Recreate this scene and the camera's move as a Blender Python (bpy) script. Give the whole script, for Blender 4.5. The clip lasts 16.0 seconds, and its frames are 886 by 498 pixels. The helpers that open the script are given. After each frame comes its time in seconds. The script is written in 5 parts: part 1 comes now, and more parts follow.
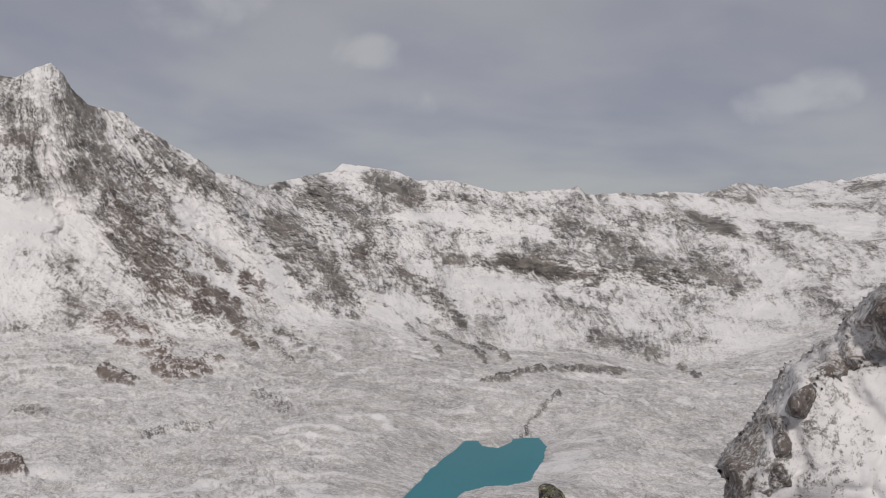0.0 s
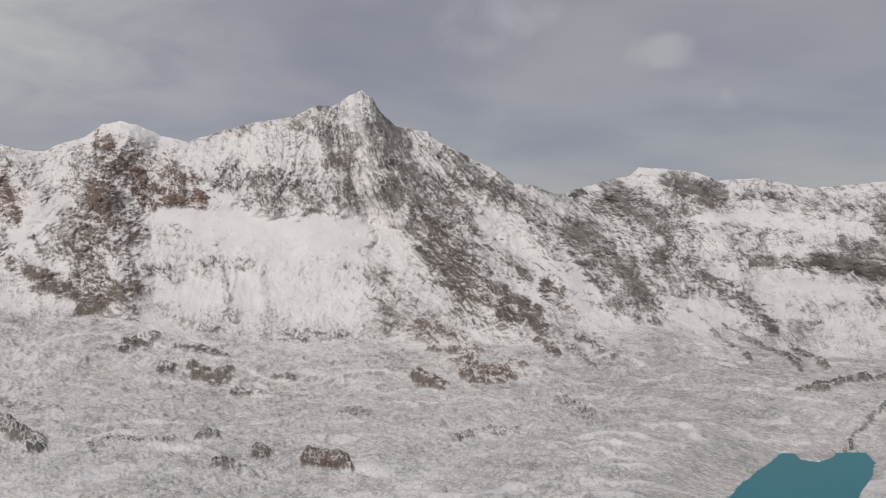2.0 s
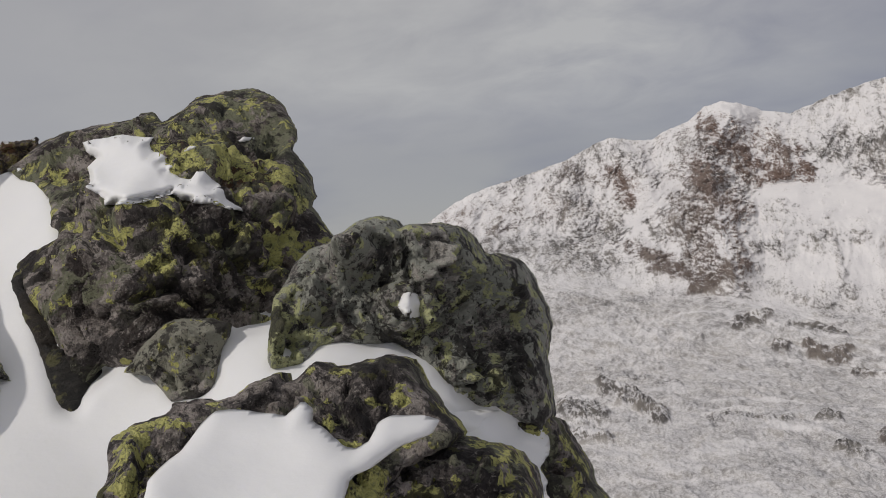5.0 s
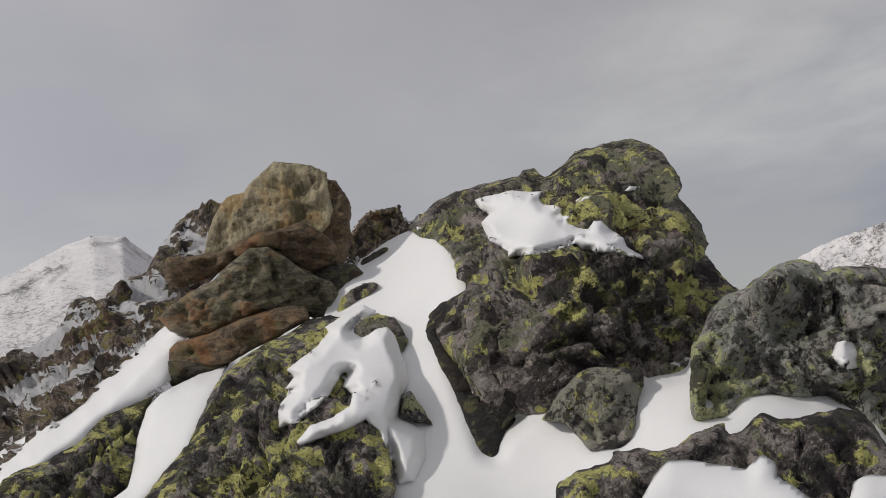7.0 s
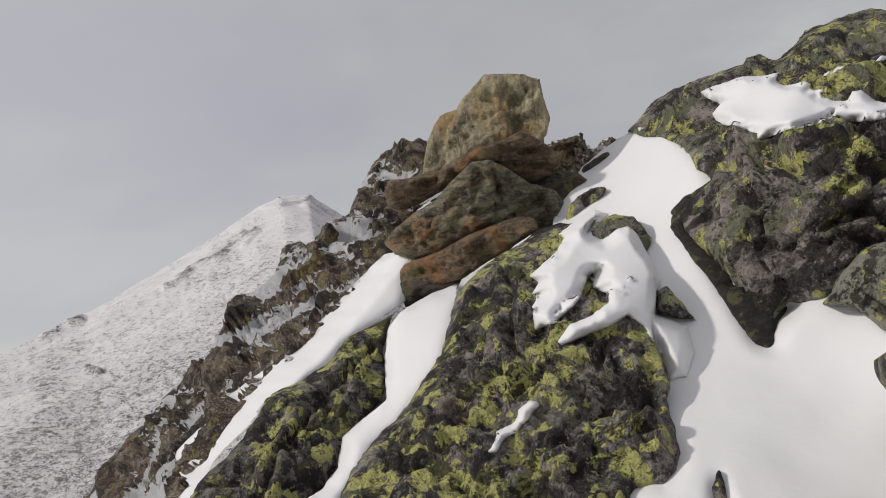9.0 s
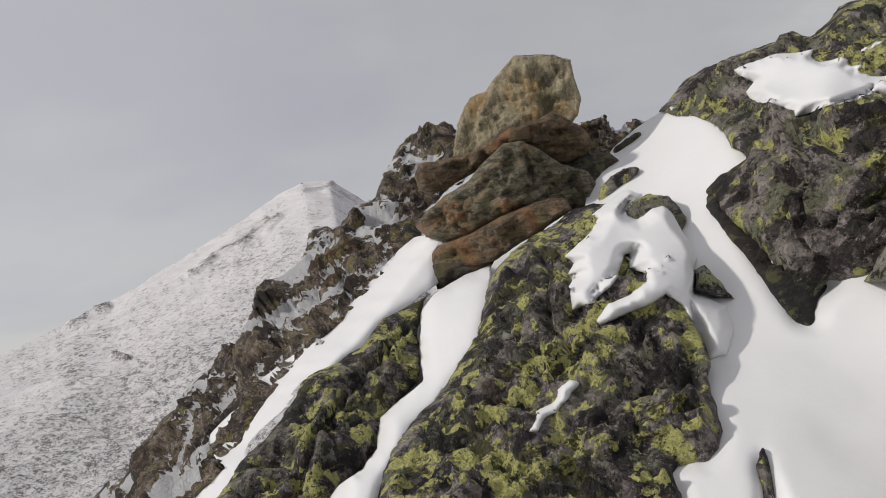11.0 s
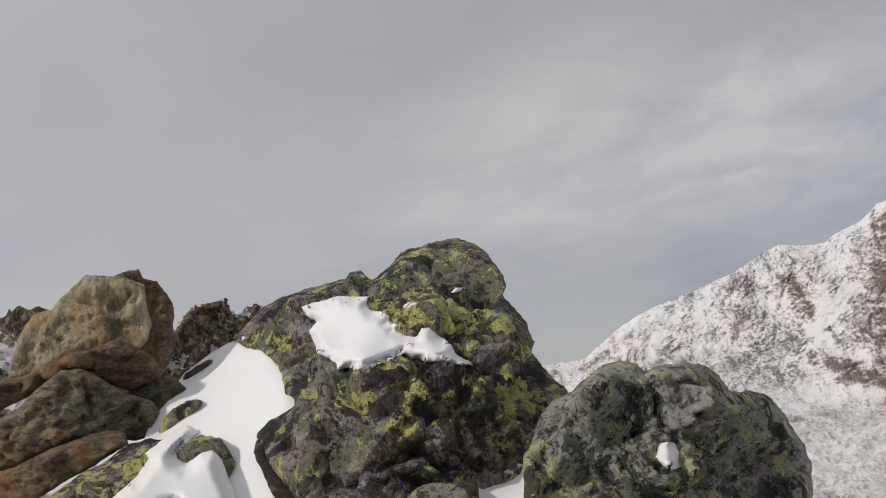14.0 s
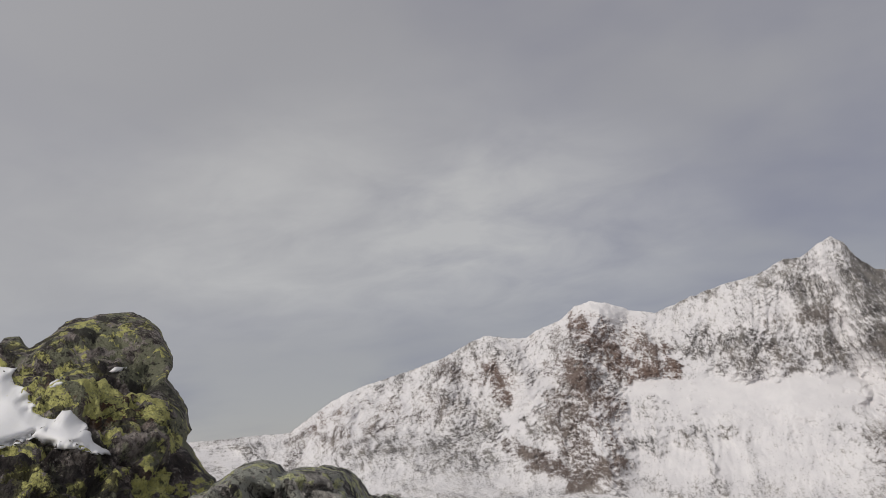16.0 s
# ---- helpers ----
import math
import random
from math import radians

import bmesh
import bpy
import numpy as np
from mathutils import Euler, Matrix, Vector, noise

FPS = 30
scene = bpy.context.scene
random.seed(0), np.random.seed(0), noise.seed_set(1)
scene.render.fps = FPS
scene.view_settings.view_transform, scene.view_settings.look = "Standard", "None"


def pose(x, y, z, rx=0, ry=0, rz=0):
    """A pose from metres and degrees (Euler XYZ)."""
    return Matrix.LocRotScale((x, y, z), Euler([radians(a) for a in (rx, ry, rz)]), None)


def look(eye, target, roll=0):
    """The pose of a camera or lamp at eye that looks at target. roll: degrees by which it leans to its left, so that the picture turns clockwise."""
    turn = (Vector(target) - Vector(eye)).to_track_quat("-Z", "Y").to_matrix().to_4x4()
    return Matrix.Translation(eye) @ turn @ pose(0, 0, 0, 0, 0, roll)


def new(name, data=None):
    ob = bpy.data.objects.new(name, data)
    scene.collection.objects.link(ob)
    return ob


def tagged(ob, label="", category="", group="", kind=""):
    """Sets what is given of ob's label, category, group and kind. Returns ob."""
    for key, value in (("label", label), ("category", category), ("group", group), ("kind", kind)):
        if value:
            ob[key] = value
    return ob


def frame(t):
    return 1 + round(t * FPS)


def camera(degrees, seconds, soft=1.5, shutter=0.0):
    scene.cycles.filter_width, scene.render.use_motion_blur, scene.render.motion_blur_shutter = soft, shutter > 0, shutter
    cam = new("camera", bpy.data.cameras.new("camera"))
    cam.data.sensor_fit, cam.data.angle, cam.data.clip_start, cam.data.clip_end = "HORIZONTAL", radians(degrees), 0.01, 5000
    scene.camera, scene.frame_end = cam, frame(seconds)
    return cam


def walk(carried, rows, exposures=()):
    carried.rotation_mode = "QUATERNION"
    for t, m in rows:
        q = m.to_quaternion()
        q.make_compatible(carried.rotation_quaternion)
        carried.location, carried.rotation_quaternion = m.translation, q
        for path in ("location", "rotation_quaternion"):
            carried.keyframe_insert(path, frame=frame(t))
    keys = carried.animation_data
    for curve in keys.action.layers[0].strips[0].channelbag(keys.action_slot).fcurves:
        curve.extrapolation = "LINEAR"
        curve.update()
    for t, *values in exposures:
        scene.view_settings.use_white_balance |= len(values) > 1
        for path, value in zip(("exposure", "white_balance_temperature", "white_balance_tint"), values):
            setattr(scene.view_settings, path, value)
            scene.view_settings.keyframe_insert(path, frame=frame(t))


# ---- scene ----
from mathutils.bvhtree import BVHTree

cam = camera(50.0, 16.0, soft=0.9)
PATH = [
    (0, pose(0.000, 0.000, 1.600, 88.50, -1.00, 0.00)),
    (0.5, pose(0.024, 0.026, 1.594, 88.61, -0.96, 3.98)),
    (1, pose(0.048, 0.064, 1.587, 88.79, -0.56, 7.47)),
    (1.5, pose(0.071, 0.116, 1.580, 88.91, -0.33, 12.28)),
    (2, pose(0.088, 0.191, 1.572, 88.93, 1.26, 17.82)),
    (2.5, pose(0.107, 0.265, 1.562, 88.38, 2.29, 22.25)),
    (3, pose(0.128, 0.344, 1.549, 88.99, 3.23, 29.97)),
    (3.5, pose(0.082, 0.315, 1.559, 90.76, 2.97, 34.23)),
    (4, pose(0.047, 0.285, 1.548, 90.72, 4.01, 39.65)),
    (4.5, pose(-0.054, 0.240, 1.557, 90.18, 3.81, 47.19)),
    (5, pose(-0.144, 0.222, 1.565, 89.58, 5.00, 53.31)),
    (5.2, pose(-0.168, 0.205, 1.577, 90.33, 5.02, 54.98)),
    (7.3, pose(-0.310, 0.060, 1.546, 93.56, 5.68, 75.97)),
    (7.5, pose(-0.342, 0.037, 1.525, 92.17, 6.23, 77.23)),
    (8, pose(-0.370, -0.002, 1.513, 93.08, 7.75, 80.76)),
    (8.5, pose(-0.403, -0.033, 1.483, 91.55, 7.37, 83.02)),
    (9, pose(-0.407, -0.054, 1.485, 92.66, 9.24, 84.49)),
    (9.2, pose(-0.418, -0.059, 1.482, 91.96, 8.91, 85.12)),
    (11.3, pose(-0.401, -0.089, 1.483, 92.18, 9.94, 86.05)),
    (11.5, pose(-0.392, -0.078, 1.493, 93.05, 10.49, 85.22)),
    (12, pose(-0.388, -0.056, 1.527, 94.87, 10.38, 82.84)),
    (12.5, pose(-0.374, -0.014, 1.559, 96.28, 10.14, 78.32)),
    (13, pose(-0.355, 0.020, 1.594, 97.47, 9.37, 75.00)),
    (13.5, pose(-0.324, 0.070, 1.616, 97.84, 9.65, 69.24)),
    (14, pose(-0.282, 0.116, 1.632, 98.69, 9.06, 63.52)),
    (14.5, pose(-0.249, 0.158, 1.650, 99.31, 8.33, 58.27)),
    (15, pose(-0.203, 0.190, 1.670, 100.32, 7.77, 53.69)),
    (15.5, pose(-0.164, 0.199, 1.686, 101.03, 6.86, 49.89)),
    (16, pose(-0.166, 0.226, 1.673, 100.79, 5.62, 45.96)),
]
walk(cam, PATH, [(0, -0.04), (2.5, -0.12), (5, -0.17), (9, 0.05), (12.5, 0.07), (14.5, 0.09), (16, -0.08)])

# ---- sky, sun, exposure ----
SUN_BEARING, SUN_HEIGHT = 180.0, 36.0     # degrees to the left of +y, degrees up


def nodes_of(mat):
    mat.use_nodes = True
    mat.node_tree.nodes.clear()
    return mat.node_tree


def node(tree, kind, inputs=None, **props):
    n = tree.nodes.new(kind)
    for k, v in props.items():
        setattr(n, k, v)
    for k, v in (inputs or {}).items():
        if isinstance(v, bpy.types.NodeSocket):
            tree.links.new(v, n.inputs[k])
        else:
            n.inputs[k].default_value = v
    return n


def math_node(tree, op, a, b=0.0, c=0.0, clamp=False):
    return node(tree, "ShaderNodeMath", {0: a, 1: b, 2: c}, operation=op, use_clamp=clamp).outputs[0]


def mix_rgb(tree, fac, a, b, blend="MIX"):
    n = node(tree, "ShaderNodeMix", data_type="RGBA", blend_type=blend)
    for key, v in ((0, fac), (6, a), (7, b)):
        if isinstance(v, bpy.types.NodeSocket):
            tree.links.new(v, n.inputs[key])
        else:
            n.inputs[key].default_value = v
    return n.outputs[2]


def step(tree, x, lo, hi):
    return node(tree, "ShaderNodeMapRange", {"Value": x, "From Min": lo, "From Max": hi}, interpolation_type="SMOOTHSTEP").outputs[0]


def fractal(tree, vec, scale, detail=6.0, rough=0.55, distort=0.0):
    return node(tree, "ShaderNodeTexNoise", {"Vector": vec, "Scale": scale, "Detail": detail, "Roughness": rough, "Distortion": distort}).outputs[0]


def way(bearing, height):
    b, h = radians(bearing), radians(height)
    return Vector((-math.sin(b) * math.cos(h), math.cos(b) * math.cos(h), math.sin(h)))


def make_world():
    world = bpy.data.worlds.new("sky")
    scene.world = world
    world.use_nodes = True
    tree = world.node_tree
    tree.nodes.clear()
    sky = node(tree, "ShaderNodeTexSky", sky_type="NISHITA", sun_disc=False, sun_elevation=radians(SUN_HEIGHT), sun_rotation=radians(-SUN_BEARING), altitude=2900.0)
    clear = mix_rgb(tree, 1.0, sky.outputs[0], (0.10, 0.10, 0.10, 1), "MULTIPLY")
    vec = node(tree, "ShaderNodeTexCoord").outputs["Generated"]
    sep = node(tree, "ShaderNodeSeparateXYZ", {0: vec})
    up = math_node(tree, "ADD", math_node(tree, "MAXIMUM", sep.outputs[2], 0.0), 0.22)
    flat = node(tree, "ShaderNodeCombineXYZ", {0: math_node(tree, "DIVIDE", sep.outputs[0], up), 1: math_node(tree, "DIVIDE", sep.outputs[1], up)}).outputs[0]
    wide = fractal(tree, flat, 0.75, 4.0, 0.5, 0.3)
    soft = fractal(tree, flat, 2.2, 5.0, 0.5, 0.2)
    veil = step(tree, math_node(tree, "ADD", math_node(tree, "MULTIPLY", wide, 0.75), math_node(tree, "MULTIPLY", soft, 0.25)), 0.36, 0.60)
    # a brighter haze round the sun's side of the sky
    toward = node(tree, "ShaderNodeVectorMath", {0: vec, 1: way(190.0, 3.0)}, operation="DOT_PRODUCT").outputs["Value"]
    glow = step(tree, toward, -0.85, 0.3)
    dark = mix_rgb(tree, glow, (0.26, 0.257, 0.305, 1), (0.485, 0.478, 0.505, 1))
    pale = mix_rgb(tree, glow, (0.36, 0.352, 0.362, 1), (0.535, 0.527, 0.53, 1))
    cover = mix_rgb(tree, veil, dark, pale)
    # small bright cumulus puffs low over the valley
    low = node(tree, "ShaderNodeVectorMath", {0: vec, 1: (1.0, 1.0, 1.7)}, operation="MULTIPLY").outputs[0]
    low = node(tree, "ShaderNodeVectorMath", {0: low}, operation="NORMALIZE").outputs[0]
    def puff(bearing, height, size, amount):
        aim = way(bearing, height) * Vector((1.0, 1.0, 1.7))
        near = node(tree, "ShaderNodeVectorMath", {0: low, 1: aim.normalized()}, operation="DOT_PRODUCT").outputs["Value"]
        return math_node(tree, "MULTIPLY", step(tree, near, math.cos(radians(size * 1.7)), 1.0), amount)
    puffs, banks = 0.0, 0.0
    for spot in ((5.1, 10.2, 1.5, 0.6), (1.8, 7.2, 1.2, 0.5), (-18.6, 7.0, 1.5, 0.65), (-21.8, 7.9, 1.6, 0.5), (-19.9, 7.6, 1.2, 0.3), (3.9, 10.0, 1.4, 0.45), (15.5, 12.3, 2.6, 0.4), (12.5, 12.9, 1.8, 0.35)):
        puffs = math_node(tree, "ADD", puff(*spot), puffs)
    for spot in ((38.0, 11.0, 7.5, 0.36), (54.0, 12.5, 8.0, 0.34), (66.0, 12.0, 8.0, 0.3), (47.0, 14.0, 9.0, 0.28)):
        banks = math_node(tree, "ADD", puff(*spot), banks)
    curls = math_node(tree, "MULTIPLY", math_node(tree, "SUBTRACT", fractal(tree, vec, 20.0, 5.0, 0.55, 0.3), 0.5), step(tree, puffs, 0.0, 0.3))
    ragged = math_node(tree, "MULTIPLY", step(tree, math_node(tree, "ADD", puffs, math_node(tree, "MULTIPLY", curls, 1.6)), 0.1, 1.0), 0.5)
    soften = math_node(tree, "ADD", -0.15, math_node(tree, "MULTIPLY", fractal(tree, flat, 4.0, 6.0, 0.55, 0.4), 2.6))
    ragged = math_node(tree, "ADD", ragged, math_node(tree, "MULTIPLY", banks, soften), clamp=True)
    cover = mix_rgb(tree, ragged, cover, (0.52, 0.51, 0.50, 1))
    colour = mix_rgb(tree, 0.9, clear, cover)
    back = node(tree, "ShaderNodeBackground", {"Color": colour, "Strength": 1.0})
    out = node(tree, "ShaderNodeOutputWorld")
    tree.links.new(back.outputs[0], out.inputs[0])


make_world()
sun = new("sun", bpy.data.lights.new("sun", "SUN"))
sun.data.energy, sun.data.angle, sun.data.color = 1.8, radians(3.0), (1.0, 0.94, 0.87)
sun.matrix_world = look(way(SUN_BEARING, SUN_HEIGHT) * 100, (0, 0, 0))


# ---- noise on arrays ----
_rng = np.random.RandomState(7)
_perm = _rng.permutation(4096).astype(np.int64)
_grad = _rng.normal(size=(4096, 3))
_grad /= np.linalg.norm(_grad, axis=1)[:, None]


def gnoise(p):
    """Gradient noise, about -1 to 1, at an array of points (n, 3)."""
    i = np.floor(p).astype(np.int64)
    f = p - i
    u = f * f * f * (f * (f * 6 - 15) + 10)
    total = np.zeros(len(p))
    for dx in (0, 1):
        wx = u[:, 0] if dx else 1 - u[:, 0]
        hx = _perm[(i[:, 0] + dx) & 4095]
        for dy in (0, 1):
            wy = wx * (u[:, 1] if dy else 1 - u[:, 1])
            hy = _perm[(hx + i[:, 1] + dy) & 4095]
            for dz in (0, 1):
                g = _grad[_perm[(hy + i[:, 2] + dz) & 4095]]
                dot = g[:, 0] * (f[:, 0] - dx) + g[:, 1] * (f[:, 1] - dy) + g[:, 2] * (f[:, 2] - dz)
                total += wy * (u[:, 2] if dz else 1 - u[:, 2]) * dot
    return total * 1.6


def fbm(p, octaves=5, gain=0.5, ridged=False):
    total, amp, norm = np.zeros(len(p)), 1.0, 0.0
    for k in range(octaves):
        v = gnoise(p * 2.0**k + 17.3 * k)
        total += amp * (1 - 2 * np.abs(v) if ridged else v)
        norm += amp
        amp *= gain
    return total / norm


def smooth(x, lo, hi):
    s = np.clip((x - lo) / (hi - lo), 0, 1)
    return s * s * (3 - 2 * s)


def finish(name, verts, faces, mat, parent=None, attrs=None, shade=True):
    """One mesh object from arrays; attrs are floats on its points."""
    me = bpy.data.meshes.new(name)
    verts, faces = np.asarray(verts, np.float32), np.asarray(faces, np.int32)
    k = faces.shape[1]
    me.vertices.add(len(verts))
    me.vertices.foreach_set("co", verts.ravel())
    me.loops.add(faces.size)
    me.loops.foreach_set("vertex_index", faces.ravel())
    me.polygons.add(len(faces))
    me.polygons.foreach_set("loop_start", np.arange(0, faces.size, k, dtype=np.int32))
    for key, values in (attrs or {}).items():
        me.attributes.new(key, "FLOAT", "POINT").data.foreach_set("value", np.asarray(values, np.float32))
    me.polygons.foreach_set("use_smooth", np.full(len(faces), shade))
    me.update(calc_edges=True)
    me.validate()
    me.materials.append(mat)
    ob = new(name, me)
    ob.parent = parent
    return ob


def grid_faces(rows, cols):
    a = np.arange(rows * cols).reshape(rows, cols)
    return np.stack([a[:-1, :-1], a[:-1, 1:], a[1:, 1:], a[1:, :-1]], -1).reshape(-1, 4)


# ---- materials ----
def attribute(tree, name):
    return node(tree, "ShaderNodeAttribute", attribute_name=name).outputs["Fac"]


def surface(tree, colour, rough, height=None, strength=0.5, distance=0.01, **more):
    bsdf = node(tree, "ShaderNodeBsdfPrincipled", {"Base Color": colour, "Roughness": rough, **more})
    if height is not None:
        bump = node(tree, "ShaderNodeBump", {"Height": height, "Strength": strength, "Distance": distance})
        tree.links.new(bump.outputs[0], bsdf.inputs["Normal"])
    out = node(tree, "ShaderNodeOutputMaterial")
    tree.links.new(bsdf.outputs[0], out.inputs[0])


def mountain_material(name, size, crisp=1.0):
    """Thin fresh snow over scree and rock: the rock shows through where the point value 'rock' is high."""
    mat = bpy.data.materials.new(name)
    tree = nodes_of(mat)
    vec = node(tree, "ShaderNodeTexCoord").outputs["Object"]
    rock, red = attribute(tree, "rock"), attribute(tree, "red")
    fall = node(tree, "ShaderNodeCombineXYZ", {0: attribute(tree, "fall_u"), 1: attribute(tree, "fall_v")}).outputs[0]
    lie = node(tree, "ShaderNodeCombineXYZ", {0: attribute(tree, "lie_u"), 1: attribute(tree, "lie_v"), 2: 4.0}).outputs[0]
    ribs, lines = fractal(tree, fall, 1.0, 5.0, 0.62, 0.9), fractal(tree, lie, 0.8, 6.0, 0.6, 1.2)
    run = node(tree, "ShaderNodeMix", {0: attribute(tree, "floor"), 2: ribs, 3: lines}).outputs[0]
    grain = fractal(tree, vec, 0.2 / size, 8.0, 0.74, 0.7)
    fine = fractal(tree, vec, 0.6 / size, 4.0, 0.75)
    show = math_node(tree, "ADD", math_node(tree, "MULTIPLY", grain, 0.62), math_node(tree, "MULTIPLY", fine, 0.60))
    show = math_node(tree, "ADD", show, math_node(tree, "MULTIPLY", run, 0.42))
    show = math_node(tree, "MULTIPLY", math_node(tree, "SUBTRACT", show, 0.82), crisp)
    show = math_node(tree, "ADD", show, rock)
    # sharp-edged snow on the walls, an even dusting on the flat ground
    flat = math_node(tree, "MULTIPLY", step(tree, show, 0.27, 0.75), 0.80)
    bare = node(tree, "ShaderNodeMix", {0: attribute(tree, "floor"), 2: step(tree, show, 0.41, 0.62), 3: flat}).outputs[0]
    tint = fractal(tree, vec, 0.02 / size, 5.0, 0.6)
    grey = mix_rgb(tree, step(tree, tint, 0.35, 0.65), (0.125, 0.117, 0.112, 1), (0.29, 0.268, 0.245, 1))
    brown = mix_rgb(tree, step(tree, fine, 0.35, 0.65), (0.12, 0.08, 0.066, 1), (0.30, 0.205, 0.165, 1))
    stone = mix_rgb(tree, red, grey, brown)
    white = mix_rgb(tree, step(tree, tint, 0.3, 0.7), (0.69, 0.672, 0.68, 1), (0.77, 0.75, 0.75, 1))
    colour = mix_rgb(tree, bare, white, stone)
    height = fractal(tree, vec, 0.09 / size, 7.0, 0.62)
    craggy = math_node(tree, "ADD", math_node(tree, "MULTIPLY", step(tree, rock, 0.40, 0.56), math_node(tree, "SUBTRACT", 0.9, math_node(tree, "MULTIPLY", attribute(tree, "floor"), 0.6))), 0.08)
    surface(tree, colour, 0.85, height, craggy, 15.0 * size)
    return mat


def near_snow_material():
    mat = bpy.data.materials.new("fresh_snow")
    tree = nodes_of(mat)
    vec = node(tree, "ShaderNodeTexCoord").outputs["Object"]
    a, b = fractal(tree, vec, 5.0, 4.0, 0.5), fractal(tree, vec, 160.0, 3.0, 0.6)
    colour = mix_rgb(tree, a, (0.80, 0.80, 0.81, 1), (0.84, 0.84, 0.84, 1))
    surface(tree, colour, 0.65, math_node(tree, "ADD", a, math_node(tree, "MULTIPLY", b, 0.04)), 0.25, 0.03, **{"Subsurface Weight": 0.15, "Subsurface Radius": (0.03, 0.03, 0.035), "Subsurface Scale": 0.5})
    return mat


def lichen_material(name, lichen=0.5, rust=0.15, pale=0.3, hue=(0.68, 0.66, 0.24), snow=0.0, size=1.0, ground=(0.48, 0.42, 0.385), deep=(0.032, 0.027, 0.028), crust=(0.23, 0.235, 0.155)):
    """Weathered gneiss with black crust, grey and yellow-green map lichen and rusty stains."""
    mat = bpy.data.materials.new(name)
    tree = nodes_of(mat)
    vec = node(tree, "ShaderNodeTexCoord").outputs["Object"]
    big, mid, fine = fractal(tree, vec, 3.0 / size, 5.0, 0.55, 0.3), fractal(tree, vec, 15.0 / size, 7.0, 0.66, 0.5), fractal(tree, vec, 75.0 / size, 5.0, 0.7)
    stone = mix_rgb(tree, step(tree, mid, 0.38, 0.62), (*deep, 1), (*ground, 1))
    stone = mix_rgb(tree, step(tree, fractal(tree, vec, 5.5 / size, 5.0, 0.62, 0.6), 0.49, 0.56), stone, mix_rgb(tree, 0.25, (*deep, 1), stone))
    salt = fractal(tree, vec, 130.0 / size, 3.0, 0.7)
    grains = math_node(tree, "MULTIPLY", step(tree, math_node(tree, "ADD", math_node(tree, "MULTIPLY", salt, 0.65), math_node(tree, "MULTIPLY", mid, 0.5)), 0.60, 0.65), 0.8)
    stone = mix_rgb(tree, grains, stone, (0.42, 0.38, 0.345, 1))
    stone = mix_rgb(tree, math_node(tree, "MULTIPLY", step(tree, big, 0.72 - 0.3 * rust, 0.84 - 0.3 * rust), min(0.85, 0.45 + rust)), stone, (0.15, 0.075, 0.03, 1))
    # grey-green crust, then the yellow map lichen, each in ragged patches
    shift = node(tree, "ShaderNodeVectorMath", {0: vec, 1: (3.1, 7.7, 1.9)}, operation="ADD").outputs[0]
    ash = math_node(tree, "ADD", math_node(tree, "MULTIPLY", fractal(tree, shift, 9.0 / size, 7.0, 0.68, 0.6), 0.8), math_node(tree, "MULTIPLY", fine, 0.2))
    colour = mix_rgb(tree, math_node(tree, "MULTIPLY", step(tree, ash, 0.565 - 0.13 * pale, 0.61 - 0.13 * pale), 0.4 + pale), stone, (*crust, 1))
    colour = mix_rgb(tree, math_node(tree, "MULTIPLY", step(tree, fine, 0.56, 0.66), pale), colour, (0.37, 0.325, 0.28, 1))
    warp = node(tree, "ShaderNodeVectorMath", {0: node(tree, "ShaderNodeTexNoise", {"Vector": vec, "Scale": 30.0 / size, "Detail": 5.0, "Roughness": 0.6}).outputs[1], 1: (0.07 * size, 0.07 * size, 0.07 * size)}, operation="MULTIPLY").outputs[0]
    bent = node(tree, "ShaderNodeVectorMath", {0: vec, 1: warp}, operation="ADD").outputs[0]
    lobes = node(tree, "ShaderNodeTexVoronoi", {"Vector": bent, "Scale": 24.0 / size}).outputs[0]
    grit = node(tree, "ShaderNodeTexVoronoi", {"Vector": bent, "Scale": 120.0 / size}).outputs[0]
    spread = math_node(tree, "ADD", math_node(tree, "MULTIPLY", mid, 0.5), math_node(tree, "MULTIPLY", fine, 0.3))
    spread = math_node(tree, "ADD", spread, math_node(tree, "MULTIPLY", big, 0.45))
    spread = math_node(tree, "ADD", spread, math_node(tree, "MULTIPLY", fractal(tree, shift, 6.0 / size, 3.0, 0.5, 0.4), 0.5))
    spread = math_node(tree, "SUBTRACT", spread, math_node(tree, "MULTIPLY", lobes, 0.42))
    edge = 0.785 - 0.10 * lichen
    patch = step(tree, spread, edge, edge + 0.022)
    yellow = mix_rgb(tree, step(tree, math_node(tree, "ADD", math_node(tree, "MULTIPLY", fine, 0.6), math_node(tree, "MULTIPLY", grit, 0.4)), 0.48, 0.72), (*hue, 1), (hue[0] * 0.5, hue[1] * 0.52, hue[2] * 0.7, 1))
    colour = mix_rgb(tree, patch, colour, yellow)
    speck = step(tree, fractal(tree, vec, 50.0 / size, 6.0, 0.75), 0.555, 0.59)
    colour = mix_rgb(tree, math_node(tree, "MULTIPLY", speck, 0.7), colour, (0.020, 0.017, 0.018, 1))
    black = math_node(tree, "ADD", math_node(tree, "MULTIPLY", fractal(tree, shift, 7.0 / size, 6.0, 0.66, 0.8), 0.8), math_node(tree, "MULTIPLY", fine, 0.2))
    colour = mix_rgb(tree, math_node(tree, "MULTIPLY", step(tree, black, 0.522, 0.555), 0.85), colour, (0.026, 0.022, 0.022, 1))
    height = math_node(tree, "ADD", mid, math_node(tree, "MULTIPLY", fine, 0.55))
